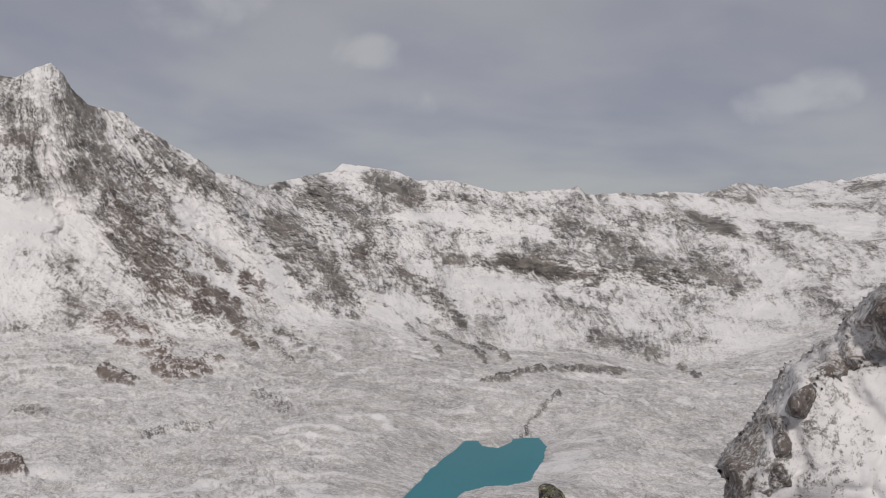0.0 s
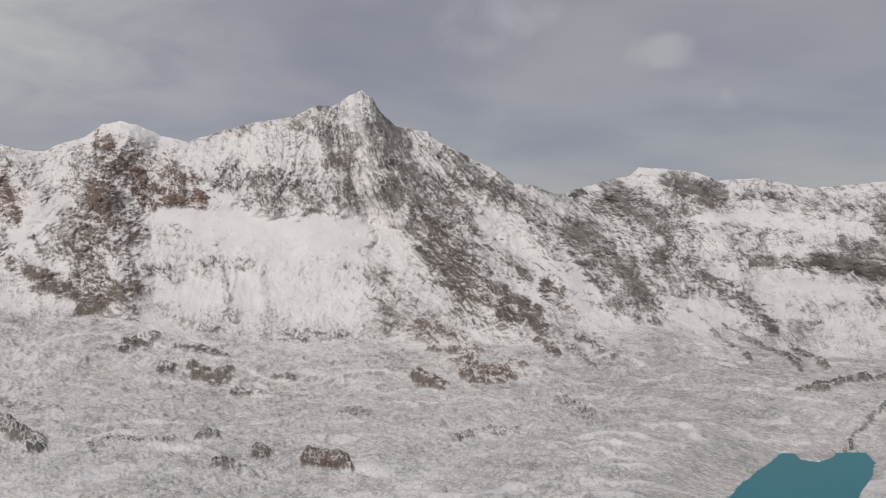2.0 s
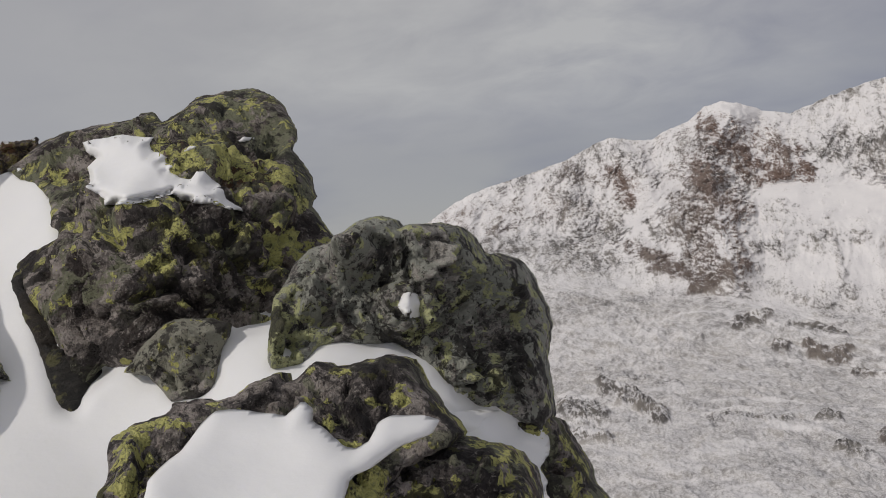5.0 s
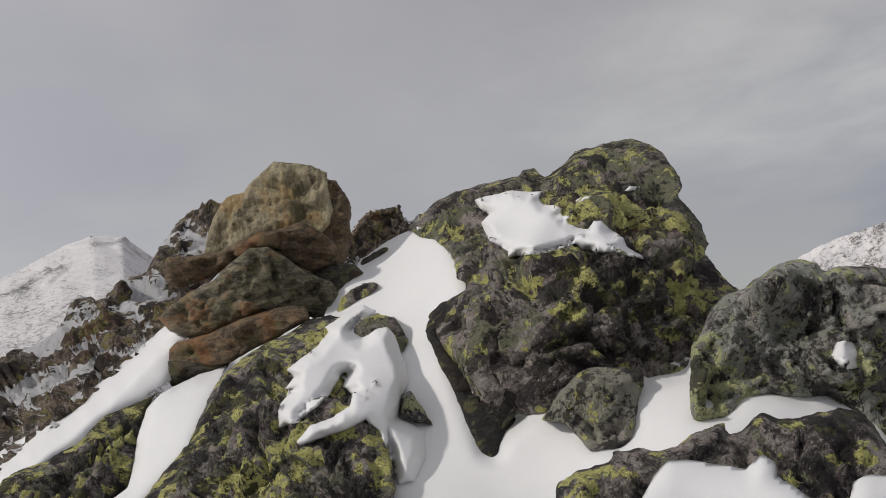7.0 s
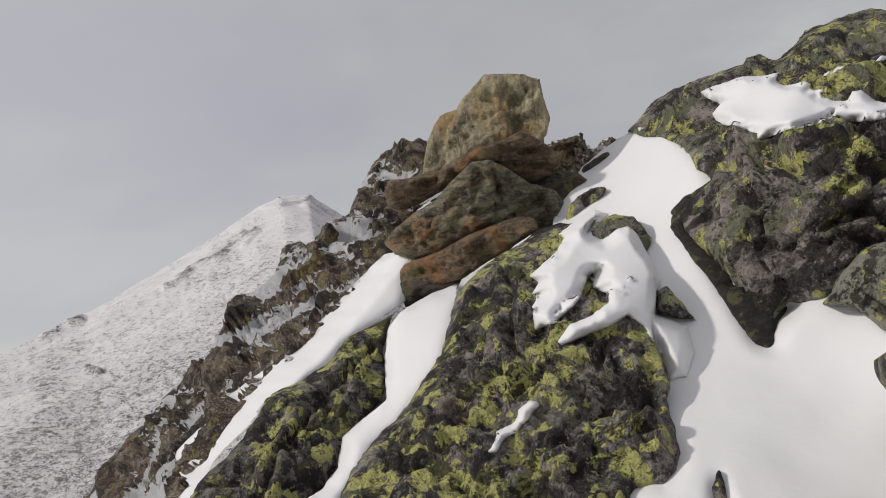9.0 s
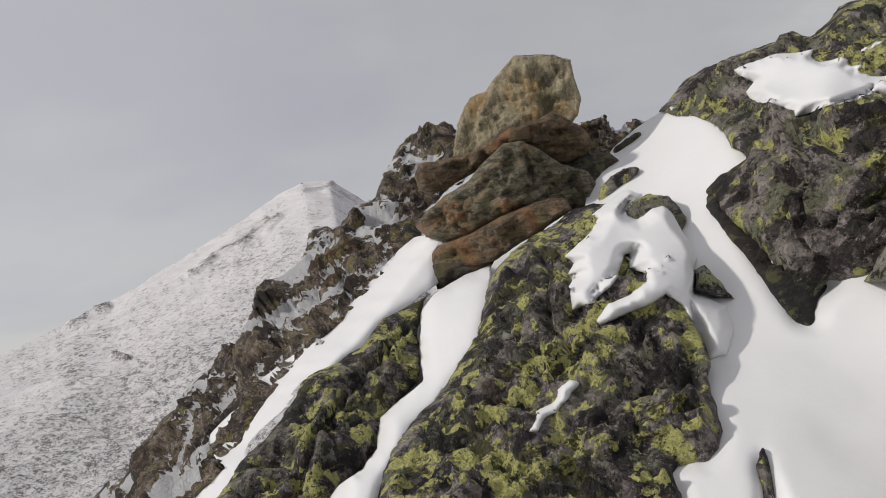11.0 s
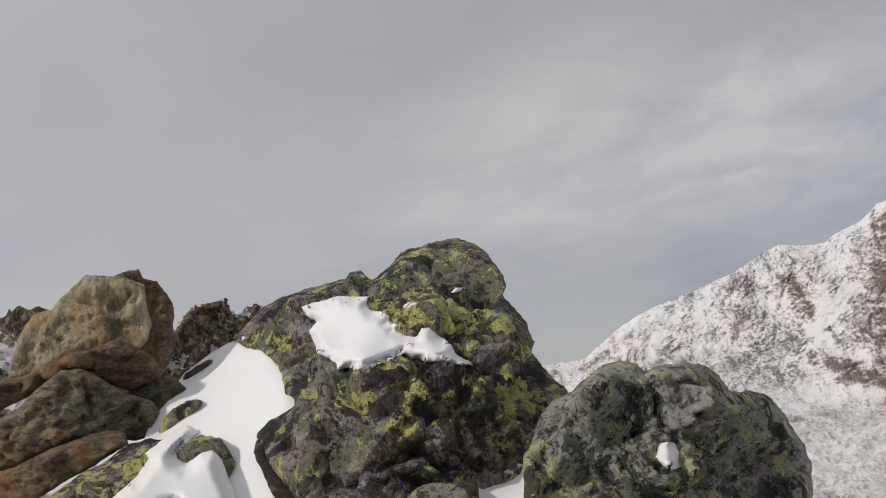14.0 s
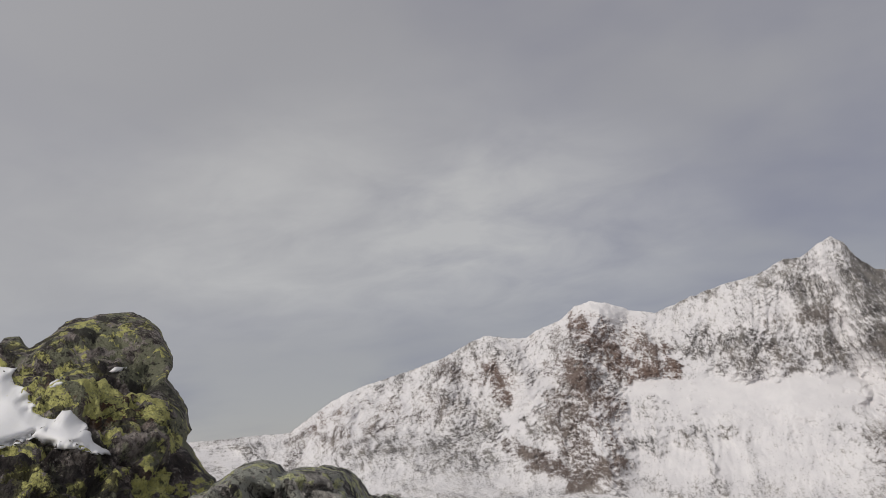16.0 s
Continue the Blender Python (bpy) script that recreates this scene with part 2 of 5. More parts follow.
    height = math_node(tree, "SUBTRACT", height, math_node(tree, "MULTIPLY", grit, 0.28))
    height = math_node(tree, "ADD", height, math_node(tree, "MULTIPLY", patch, 0.22))
    if snow:
        # snow that lies on ledges and in clefts
        lean = node(tree, "ShaderNodeSeparateXYZ", {0: node(tree, "ShaderNodeNewGeometry").outputs["Normal"]}).outputs[2]
        lie = math_node(tree, "ADD", math_node(tree, "MULTIPLY", lean, 0.25), math_node(tree, "MULTIPLY", fractal(tree, vec, 11.0 / size, 6.0, 0.66, 1.4), 0.95))
        lie = math_node(tree, "SUBTRACT", lie, math_node(tree, "MULTIPLY", attribute(tree, "cleft"), 0.3))
        colour = mix_rgb(tree, step(tree, lie, 0.8 - snow, 0.83 - snow), colour, (0.78, 0.78, 0.79, 1))
    surface(tree, colour, 0.75, height, 1.0, 0.028 * size, **{"Specular IOR Level": 0.3})
    return mat


def bare_stone_material(name, dark, light, rust, stretch=3.0):
    mat = bpy.data.materials.new(name)
    tree = nodes_of(mat)
    vec = node(tree, "ShaderNodeTexCoord").outputs["Object"]
    bands = node(tree, "ShaderNodeMapping", {"Vector": vec, "Scale": (1.0, 1.0, stretch), "Rotation": (0.1, 0.15, 0.4)}).outputs[0]
    big, mid, fine = fractal(tree, vec, 4.5, 6.0, 0.6, 0.6), fractal(tree, bands, 17.0, 8.0, 0.7, 0.6), fractal(tree, vec, 60.0, 6.0, 0.72)
    colour = mix_rgb(tree, step(tree, mid, 0.36, 0.64), (*dark, 1), (*light, 1))
    colour = mix_rgb(tree, math_node(tree, "MULTIPLY", step(tree, math_node(tree, "ADD", math_node(tree, "MULTIPLY", big, 0.75), math_node(tree, "MULTIPLY", mid, 0.25)), 0.50, 0.58), 0.75), colour, (*rust, 1))
    colour = mix_rgb(tree, math_node(tree, "MULTIPLY", step(tree, fine, 0.55, 0.62), 0.45), colour, (dark[0] * 0.5, dark[1] * 0.5, dark[2] * 0.5, 1))
    colour = mix_rgb(tree, math_node(tree, "MULTIPLY", step(tree, fine, 0.46, 0.38), 0.5), colour, (light[0] * 1.25, light[1] * 1.25, light[2] * 1.15, 1))
    olive = step(tree, fractal(tree, node(tree, "ShaderNodeVectorMath", {0: vec, 1: (5.0, 2.0, 9.0)}, operation="ADD").outputs[0], 14.0, 6.0, 0.65, 0.4), 0.55, 0.62)
    colour = mix_rgb(tree, math_node(tree, "MULTIPLY", olive, 0.5), colour, (0.22, 0.21, 0.08, 1))
    surface(tree, colour, 0.8, math_node(tree, "ADD", mid, math_node(tree, "MULTIPLY", fine, 0.6)), 1.0, 0.03)
    return mat


def water_material():
    mat = bpy.data.materials.new("glacial_water")
    tree = nodes_of(mat)
    vec = node(tree, "ShaderNodeTexCoord").outputs["Object"]
    murk = fractal(tree, vec, 0.012, 4.0, 0.5)
    colour = mix_rgb(tree, murk, (0.008, 0.165, 0.215, 1), (0.016, 0.215, 0.27, 1))
    surface(tree, colour, 0.35, fractal(tree, vec, 0.6, 3.0, 0.5), 0.1, 0.2, **{"Specular IOR Level": 0.25})
    return mat


SNOWY_MID = mountain_material("snowy_scree", 0.28, 2.0)
SNOWY, SNOW, WATER = mountain_material("snowy_mountain", 1.0, 1.45), near_snow_material(), water_material()
LICHEN = lichen_material("lichen_gneiss", 0.71, 0.35, 0.6, size=1.5, deep=(0.036, 0.027, 0.025))
LICHEN_DARK = lichen_material("dark_lichen_gneiss", 0.50, 0.25, 0.85, (0.62, 0.63, 0.34), ground=(0.62, 0.59, 0.54), deep=(0.05, 0.047, 0.046), crust=(0.42, 0.425, 0.37), size=1.1)
LICHEN_PALE = lichen_material("pale_lichen_gneiss", 0.6, 0.15, 0.95, ground=(0.62, 0.57, 0.53), crust=(0.38, 0.37, 0.30))
LICHEN_RICH = lichen_material("rich_lichen_gneiss", 0.88, 0.35, 0.4, size=1.25)
CRAG = lichen_material("brown_crag", 0.25, 0.5, 0.02, (0.28, 0.24, 0.09), 0.12, 1.6, (0.30, 0.22, 0.15), (0.075, 0.055, 0.042))
SPUR = mountain_material("snowy_ridge", 0.05, 1.3)
CAIRN_GREY = bare_stone_material("grey_slab", (0.095, 0.085, 0.06), (0.37, 0.33, 0.22), (0.38, 0.18, 0.07))
CAIRN_PALE = bare_stone_material("pale_slab", (0.17, 0.145, 0.09), (0.58, 0.51, 0.34), (0.42, 0.27, 0.11), 0.15)
CAIRN_RUST = bare_stone_material("rusty_slab", (0.085, 0.062, 0.04), (0.31, 0.22, 0.135), (0.36, 0.17, 0.065))
CAIRN_DARK = bare_stone_material("dark_slab", (0.03, 0.028, 0.025), (0.12, 0.11, 0.085), (0.14, 0.09, 0.04))
CAIRN_BROWN = bare_stone_material("brown_rock", (0.06, 0.045, 0.03), (0.24, 0.17, 0.10), (0.20, 0.11, 0.045), 1.5)
# near black: the shade under the boulder's edge, put into the rock colour
LEDGE_SHADE = bare_stone_material("ledge_shade", (0.014, 0.013, 0.012), (0.045, 0.04, 0.036), (0.04, 0.028, 0.02))


# ---- the land: lines of (bearing to the left of +y in degrees, distance, height) ----
CREST_FAR = [
    (-27.0, 4300, 240), (-24.92, 4200, 234), (-23.85, 4171, 210), (-22.7, 4139, 204), (-21.24, 4095, 197), (-19.46, 3899, 160), (-17.62, 3642, 169),
    (-16.69, 3551, 159), (-15.13, 3403, 119), (-13.2, 3176, 119), (-11.58, 3110, 107), (-10.6, 3069, 110), (-8.62, 3000, 101), (-8.01, 2998, 127),
    (-7.61, 2989, 118), (-5.6, 2944, 109), (-3.23, 2901, 102), (-1.87, 2875, 118), (-0.5, 2850, 132), (1.54, 2849, 130), (2.91, 2823, 156),
    (4.44, 2800, 165), (6.13, 2761, 171), (6.62, 2734, 148), (8.29, 2650, 127), (9.62, 2567, 107)
]
CREST_PEAK = [
    (10.94, 2428, 88), (12.34, 2359, 110), (13.49, 2343, 116), (14.47, 2333, 145), (15.62, 2323, 170), (17.1, 2310, 203), (17.93, 2304, 217),
    (18.58, 2300, 243), (19.76, 2295, 251), (20.6, 2291, 259), (21.42, 2287, 292), (21.89, 2283, 324), (22.49, 2280, 342), (23.24, 2282, 330),
    (24.29, 2285, 305), (25.13, 2289, 309), (26.51, 2293, 284), (28.21, 2298, 273), (29.9, 2304, 260)
]
CREST_LEFT = [
    (31.25, 2312, 244), (32.75, 2320, 226), (34.21, 2328, 242), (35.32, 2330, 263), (36.43, 2330, 274), (37.39, 2337, 265), (38.37, 2344, 235),
    (39.79, 2358, 221), (40.42, 2367, 205), (41.49, 2382, 208), (42.82, 2399, 224), (44.32, 2410, 204), (45.6, 2419, 179), (48.02, 2436, 154),
    (50.1, 2451, 134), (51.5, 2461, 118), (52.93, 2477, 87), (53.84, 2487, 61), (55.0, 2500, 33)
]
WALL_FOOT = [
    (-25.0, 3200, -14), (-20.2, 2900, -67), (-17.8, 2650, -139), (-14.0, 2550, -169), (-10.1, 2500, -156), (-5.7, 2500,
    -132), (-0.6, 2500, -107), (2.8, 2450, -63), (7.6, 2350, -36), (13.0, 2180, -45), (16.1, 2150, -13), (19.3, 2140, -6),
    (21.9, 2150, 24), (25.9, 2140, 52), (28.3, 2150, 38), (32.7, 2160, 61), (36.1, 2170, 55), (39.5, 2180, 62), (42.9,
    2200, -7), (46.1, 2250, 0), (51.5, 2290, 25), (55.1, 2300, -90)
]
FOOT = [
    (-25.1, 2400, -192), (-20.3, 2300, -246), (-17.2, 2150, -285), (-13.4, 2050, -291), (-9.2, 2080, -278), (-4.1, 2050,
    -268), (0.7, 2050, -247), (5.5, 2000, -207), (10.1, 1880, -202), (13.2, 1830, -225), (18.0, 1840, -222), (23.0, 1850,
    -218), (28.1, 1860, -211), (33.2, 1880, -181), (37.2, 1900, -152), (41.5, 1920, -144), (46.3, 1950, -111), (50.9,
    1980, -123), (55.3, 2000, -175)
]
FLOOR_FAR = [
    (-25.2, 1800, -270), (-15.7, 1700, -277), (-10.9, 1640, -275), (-5.8, 1650, -258), (-0.7, 1650, -262), (6.1, 1650,
    -259), (10.3, 1620, -274), (16.6, 1600, -278), (23.2, 1590, -281), (30.0, 1600, -274), (36.8, 1600, -252), (43.4,
    1600, -246), (49.7, 1600, -264), (55.5, 1600, -243)
]
SUMMIT_RIDGE = [
    (86.8, 470, 30), (89.9, 465, 48), (91.6, 462, 59), (93.2, 460, 60), (94.8, 455, 55), (96.7, 440, 45), (100.1, 420,
    32), (105.1, 390, 15), (109.6, 360, 5), (117.8, 300, -12)
]


def inside(px, py, outline):
    """Signed distance to an outline, above 0 inside it."""
    o = np.array(outline, float)
    best, hit = np.full(len(px), 1e9), np.zeros(len(px), bool)
    for (ax, ay), (bx, by) in zip(o, np.roll(o, -1, axis=0)):
        t = np.clip(((px - ax) * (bx - ax) + (py - ay) * (by - ay)) / ((bx - ax) ** 2 + (by - ay) ** 2 + 1e-9), 0, 1)
        best = np.minimum(best, np.hypot(px - ax - t * (bx - ax), py - ay - t * (by - ay)))
        cross = ((ay > py) != (by > py)) & (px < (bx - ax) * (py - ay) / (by - ay + 1e-12) + ax)
        hit ^= cross
    return np.where(hit, best, -best)


def line(table, bearings):
    t = np.array(table, float)
    return np.interp(bearings, t[:, 0], t[:, 1]), np.interp(bearings, t[:, 0], t[:, 2])


LAKE_Z = -300.0
# bands of bare rock (or, below 0, of unbroken snow): bearing and height angle of both ends, half width in degrees, amount, redness
PEAK_ROCKS = [
    (27.7, 5.7, 19.1, 4.8, 2.39, 0.14, 0), (28.8, 1.9, 21.5, 1.8, 0.85, 0.55, 0.1), (23.7, 4.6, 22.3, 6.3, 0.51, 0.6, 0),
    (26.4, 4.6, 22.8, 4.0, 0.48, 0.5, 0.2), (21.0, 6.6, 19.7, 5.2, 0.51, 0.75, 0), (19.0, 5.3, 13.4, 1.7, 0.96, 0.5, 0),
    (13.4, 1.7, 11.8, -3.2, 1.19, 0.4, 0), (19.6, 3.5, 19.4, 0.8, 0.41, 0.5, 0), (18.6, 1.4, 15.6, -4.4, 1.71, 0.42, 0.1),
    (15.3, -3.1, 13.1, -4.5, 0.85, 0.9, 0.4), (12.8, -4.5, 12.0, -6.2, 0.51, 1.0, 0.3), (11.7, -3.2, 10.3, -4.2, 0.68,
    0.95, 0.4)
]
PEAK_ROCKS_LOW = [
    (22.0, -0.7, 20.9, -5.5, 0.75, 0.35, 0.15), (16.9, -3.7, 13.5, -5.4, 0.51, 0.8, 0.4), (12.3, -6.8, 11.1, -7.6, 0.24,
    0.9, 0.5), (18.0, -6.9, 16.4, -7.6, 0.85, 0.6, 1), (16.5, -8.6, 14.3, -9.0, 0.51, 0.9, 1), (16.2, -9.3, 15.4, -9.4,
    0.31, 0.9, 1), (19.5, -9.0, 18.2, -9.6, 0.41, 0.9, 0.7), (19.6, -5.9, 17.0, -6.6, 0.68, 0.5, 0.6), (13.9, -8.3, 13.0,
    -8.4, 0.34, 0.6, 0.7), (8.9, -6.5, 6.7, -8.1, 0.17, 0.55, 0), (11.9, -5.5, 9.0, -8.4, 0.27, 0.4, 0.1)
]
FOREPEAK_ROCKS = [
    (37.2, 5.7, 35.4, 3.1, 0.96, 0.85, 0.8), (36.0, 3.1, 33.3, 4.0, 0.68, 0.55, 0.5), (34.8, 1.8, 32.4, 2.4, 0.48, 0.95,
    0.9), (37.9, 2.9, 36.2, 0.1, 0.89, 0.7, 0.7), (36.1, 0.1, 36.2, -2.7, 0.68, 0.75, 0.7), (38.5, -3.9, 36.8, -3.3, 0.68,
    1.0, 0.5), (41.3, -1.7, 38.8, -3.3, 0.55, 1.0, 0.5), (42.4, -1.1, 41.3, -1.7, 0.34, 0.8, 0.4), (39.2, 0.9, 37.7, -1.9,
    1.23, 0.3, 0.3), (42.8, 3.1, 41.8, 1.7, 0.75, 0.8, 0.8), (53.3, 1.0, 51.7, 1.9, 0.51, 0.7, 0.6), (51.2, 1.8, 46.0,
    1.3, 0.89, 0.35, 0.2)
]
LEFT_CREST_ROCKS = [
    (45.5, 3.5, 43.0, 2.9, 0.61, 0.5, 0.3), (55.0, -0.4, 53.3, 0.7, 0.61, 0.55, 0.2), (45.0, 1.2, 43.5, -0.2, 1.02, 0.48,
    0), (50.3, 0.8, 47.3, 0.0, 0.55, 0.4, 0), (41.0, 4.7, 38.6, 5.2, 0.41, 0.5, 0.2), (52.7, -4.4, 50.0, -4.3, 0.96, 0.62,
    0.1), (53.1, -5.9, 51.0, -6.4, 0.75, 0.85, 0.3), (51.7, -7.6, 48.7, -7.6, 0.68, 0.65, 0), (51.2, -8.4, 50.0, -8.6,
    0.34, 0.6, 0), (46.7, -10.7, 45.1, -11.0, 0.61, 0.7, 0), (44.4, -9.4, 41.2, -11.4, 0.44, 0.95, 0.1)
]
VALLEY_ROCKS = [
    (47.9, -11.8, 47.1, -11.8, 0.34, 0.7, 0), (46.5, -12.1, 44.6, -12.5, 0.34, 0.7, 0), (36.6, -6.5, 34.9, -6.1, 0.41,
    0.75, 0.1), (33.6, -6.7, 30.9, -7.2, 0.2, 0.7, 0), (32.6, -8.1, 31.1, -8.5, 0.48, 0.95, 0.5), (34.6, -7.8, 34.0, -7.9,
    0.27, 0.7, 0.2), (30.5, -9.4, 28.9, -9.6, 0.2, 0.75, 0.2), (28.0, -8.5, 27.2, -8.6, 0.27, 0.6, 0.2), (32.3, -12.0,
    31.5, -12.0, 0.34, 0.65, 0), (29.1, -13.1, 28.6, -13.2, 0.38, 0.85, 0.4), (26.1, -13.4, 24.1, -13.8, 0.48, 0.95, 1),
    (31.4, -13.7, 30.6, -13.8, 0.48, 0.6, 0)
]
VALLEY_SCREE = [
    (24.3, -11.0, 22.9, -10.9, 0.38, 0.4, 0), (27.0, -6.0, 23.0, -6.5, 0.61, 0.48, 0), (38.3, -11.7, 34.2, -12.0, 0.31,
    0.4, 0), (17.3, -12.5, 13.8, -12.0, 0.34, 0.5, 0), (44.7, -8.7, 40.1, -9.7, 0.27, 0.35, 0), (49.4, -3.7, 42.5, -5.2,
    1.02, 0.22, 0), (33.1, -4.9, 30.5, -6.4, 0.48, 0.3, 0), (23.0, -6.8, 20.4, -8.2, 0.85, 0.25, 0), (10.9, -10.3, 9.2,
    -11.2, 0.48, 0.35, 0)
]
FAR_WALL_ROCKS = [
    (4.6, 2.8, 1.5, 1.9, 0.61, 0.85, 0), (10.1, 2.0, 9.3, 2.2, 0.2, 0.9, 0), (7.6, 2.0, 4.2, -0.2, 1.02, 0.55, 0), (2.9,
    1.4, 0.8, 1.5, 0.41, 0.55, 0.2), (0.2, 1.6, -2.2, 1.6, 0.34, 0.65, 0), (-0.2, -2.1, -3.6, -2.3, 0.48, 0.95, 0), (-3.6,
    -2.1, -9.1, -3.0, 0.51, 0.95, 0.1), (-6.0, -1.8, -9.4, -1.7, 0.55, 0.6, 0), (-10.0, -1.3, -15.5, -1.8, 1.19, 0.6, 0),
    (-11.7, -2.2, -13.3, -3.2, 0.68, 0.85, 0), (-14.0, -2.5, -17.4, -3.1, 0.75, 0.75, 0), (-14.8, 0.8, -16.8, -0.2, 0.44,
    1.0, 0)
]
FAR_WALL_FOOT = [
    (9.6, -0.3, 7.5, -4.3, 1.37, 0.7, 0.1), (7.6, -2.6, 5.5, -4.3, 1.02, 0.75, 0), (5.5, -1.6, 2.1, -2.9, 0.85, 0.7, 0.2),
    (2.5, -2.9, -0.3, -4.9, 0.65, 0.85, 0.1), (-0.3, -5.0, -1.2, -5.9, 0.27, 1.0, 0), (6.3, 1.5, 2.8, -0.8, 0.85, 0.4, 0),
    (5.7, -5.6, 5.1, -5.9, 0.24, 0.9, 0), (-3.9, 0.6, -13.9, 0.1, 1.23, 0.36, 0), (-6.4, -4.1, -7.4, -4.7, 0.55, 0.4, 0),
    (-9.5, -6.6, -12.4, -7.1, 0.61, 0.75, 0), (-11.8, -7.5, -12.8, -7.8, 0.41, 0.7, 0)
]
MORAINES = [
    (-2.8, -9.6, -6.1, -8.7, 0.2, 0.9, 0), (-6.1, -8.7, -10.8, -8.8, 0.17, 0.85, 0), (-14.1, -8.1, -15.4, -9.0, 0.14, 0.8,
    0), (-2.0, -6.9, -4.1, -8.2, 0.14, 0.8, 0), (3.5, -4.9, -0.0, -8.0, 0.14, 0.65, 0), (1.4, -5.9, -2.7, -8.2, 0.17, 0.6,
    0), (9.8, -6.6, 7.1, -8.3, 0.2, 0.6, 0), (-4.4, -12.3, -5.5, -11.1, 0.14, 0.6, 0), (-5.5, -11.1, -7.2, -10.2, 0.14,
    0.5, 0)
]
EAST_SLOPES = [
    (-18.3, -0.4, -22.6, -3.5, 0.44, 0.48, 0), (-20.8, -3.2, -23.2, -4.8, 0.44, 0.65, 0), (-19.4, -3.0, -20.2, -3.6, 0.34,
    0.5, 0), (-15.4, 2.0, -17.9, 1.8, 0.41, 0.55, 0), (-23.0, 2.3, -24.7, 2.6, 0.34, 0.8, 0), (-20.1, 0.2, -24.2, -0.9,
    0.34, 0.35, 0), (-12.4, -5.2, -14.0, -6.5, 0.27, 0.35, 0), (-10.6, 1.9, -14.5, 1.8, 0.2, 0.8, 0)
]
CLEAN_SNOW = [
    (32.1, 0.5, 23.3, -0.4, 1.37, -0.7, 0), (32.9, -1.8, 25.2, -2.9, 1.54, -0.28, 0), (31.7, 2.4, 29.7, 0.9, 0.68, -0.6,
    0), (10.0, -3.3, 6.6, -7.2, 0.89, -0.7, 0), (15.3, 0.1, 14.3, -0.5, 0.55, -0.8, 0), (12.7, -3.2, 12.0, -4.2, 0.48,
    -0.8, 0), (32.2, 2.2, 31.8, -0.2, 0.75, -0.5, 0), (42.2, -0.3, 38.7, 3.2, 0.51, -0.6, 0), (35.8, -4.0, 33.9, -5.9,
    0.75, -0.45, 0), (45.9, 2.6, 43.1, 2.1, 0.34, -0.4, 0), (41.7, 2.4, 40.5, 1.3, 0.55, -0.5, 0)
]
CLEAN_SNOW_EAST = [
    (6.1, 3.3, 4.6, 3.3, 0.24, -0.8, 0), (-1.2, 0.1, -6.0, -0.3, 0.55, -0.4, 0), (-2.6, -3.5, -7.4, -4.0, 0.48, -0.4, 0),
    (-16.6, -6.3, -21.8, -6.8, 0.96, -0.4, 0), (-17.0, 0.8, -24.2, 0.3, 0.48, -0.35, 0), (5.2, -4.3, 0.7, -7.6, 0.75,
    -0.35, 0), (2.9, 0.5, -0.5, 0.4, 0.27, -0.5, 0), (4.9, 0.2, 1.5, 0.6, 0.2, -0.4, 0)
]
BOWL_SNOW = [
    (34.7, 1.3, 22.9, 0.3, 0.68, -0.7, 0), (35.3, -0.8, 24.2, -1.1, 1.23, -0.35, 0), (34.7, -3.1, 25.8, -3.7, 1.02, -0.35,
    0), (32.3, 4.6, 25.2, 6.0, 0.96, -0.18, 0), (37.0, 6.4, 33.5, 5.5, 0.48, -0.7, 0), (10.5, -3.3, 7.3, -7.8, 0.68, -0.7,
    0), (4.9, -4.4, 1.2, -7.6, 0.51, -0.7, 0), (21.2, -0.4, 19.9, -2.4, 0.48, -0.4, 0)
]
# the first band is a greyer zone across the left of the bowl
BOWL_ROCKS_AND_GREY = [
    (35.0, -1.7, 30.5, -1.6, 0.8, 0.45, 0), (31.0, -2.4, 30.4, -5.0, 0.24, 0.45, 0), (21.9, -0.8, 20.4, -4.5, 0.68, 0.35,
    0.1), (35.4, 3.1, 32.3, 1.9, 0.41, 0.8, 0.9), (37.0, 5.4, 34.1, 3.9, 0.75, 0.6, 0.8)
]
FLANKS = [
    (21.5, 6.2, 17.5, 0.5, 1.9, 0.28, 0), (17.5, 0.5, 13.5, -4.0, 2.0, 0.36, 0.25), (9.6, 0.3, 3.0, -3.0, 1.5, 0.42, 0), (53.5, 0.4, 47.0, 1.6, 0.9, 0.35, 0.3),
    (46.0, 2.0, 41.0, 2.6, 1.2, 0.32, 0.1), (38.4, 2.6, 37.2, -3.2, 1.4, 0.55, 0.45), (30.5, 3.6, 24.0, 2.6, 0.8, 0.40, 0), (36.8, 5.2, 33.0, 3.2, 0.8, 0.55, 0.7)
]
RIDGE_ROCKS = [
    (97.5, 4.2, 95.7, 5.3, 0.31, 0.9, 0), (100.6, 3.0, 99.2, 3.7, 0.2, 0.85, 0), (99.2, 3.8, 97.5, 4.4, 0.17, 0.8, 0),
    (107.5, 1.1, 105.4, 1.7, 0.27, 0.8, 0), (95.8, 4.8, 95.0, 5.4, 0.27, 0.7, 0), (94.2, 6.6, 91.1, 7.0, 0.14, 0.5, 0),
    (105.2, -1.1, 104.6, -1.5, 0.17, 0.8, 0), (91.8, 6.6, 90.3, 5.7, 0.31, 0.6, 0)
]
OUTCROPS = (PEAK_ROCKS + PEAK_ROCKS_LOW + FOREPEAK_ROCKS + LEFT_CREST_ROCKS + VALLEY_ROCKS + VALLEY_SCREE + FAR_WALL_ROCKS + FAR_WALL_FOOT + MORAINES + EAST_SLOPES + CLEAN_SNOW + CLEAN_SNOW_EAST + BOWL_SNOW + BOWL_ROCKS_AND_GREY + FLANKS + RIDGE_ROCKS)
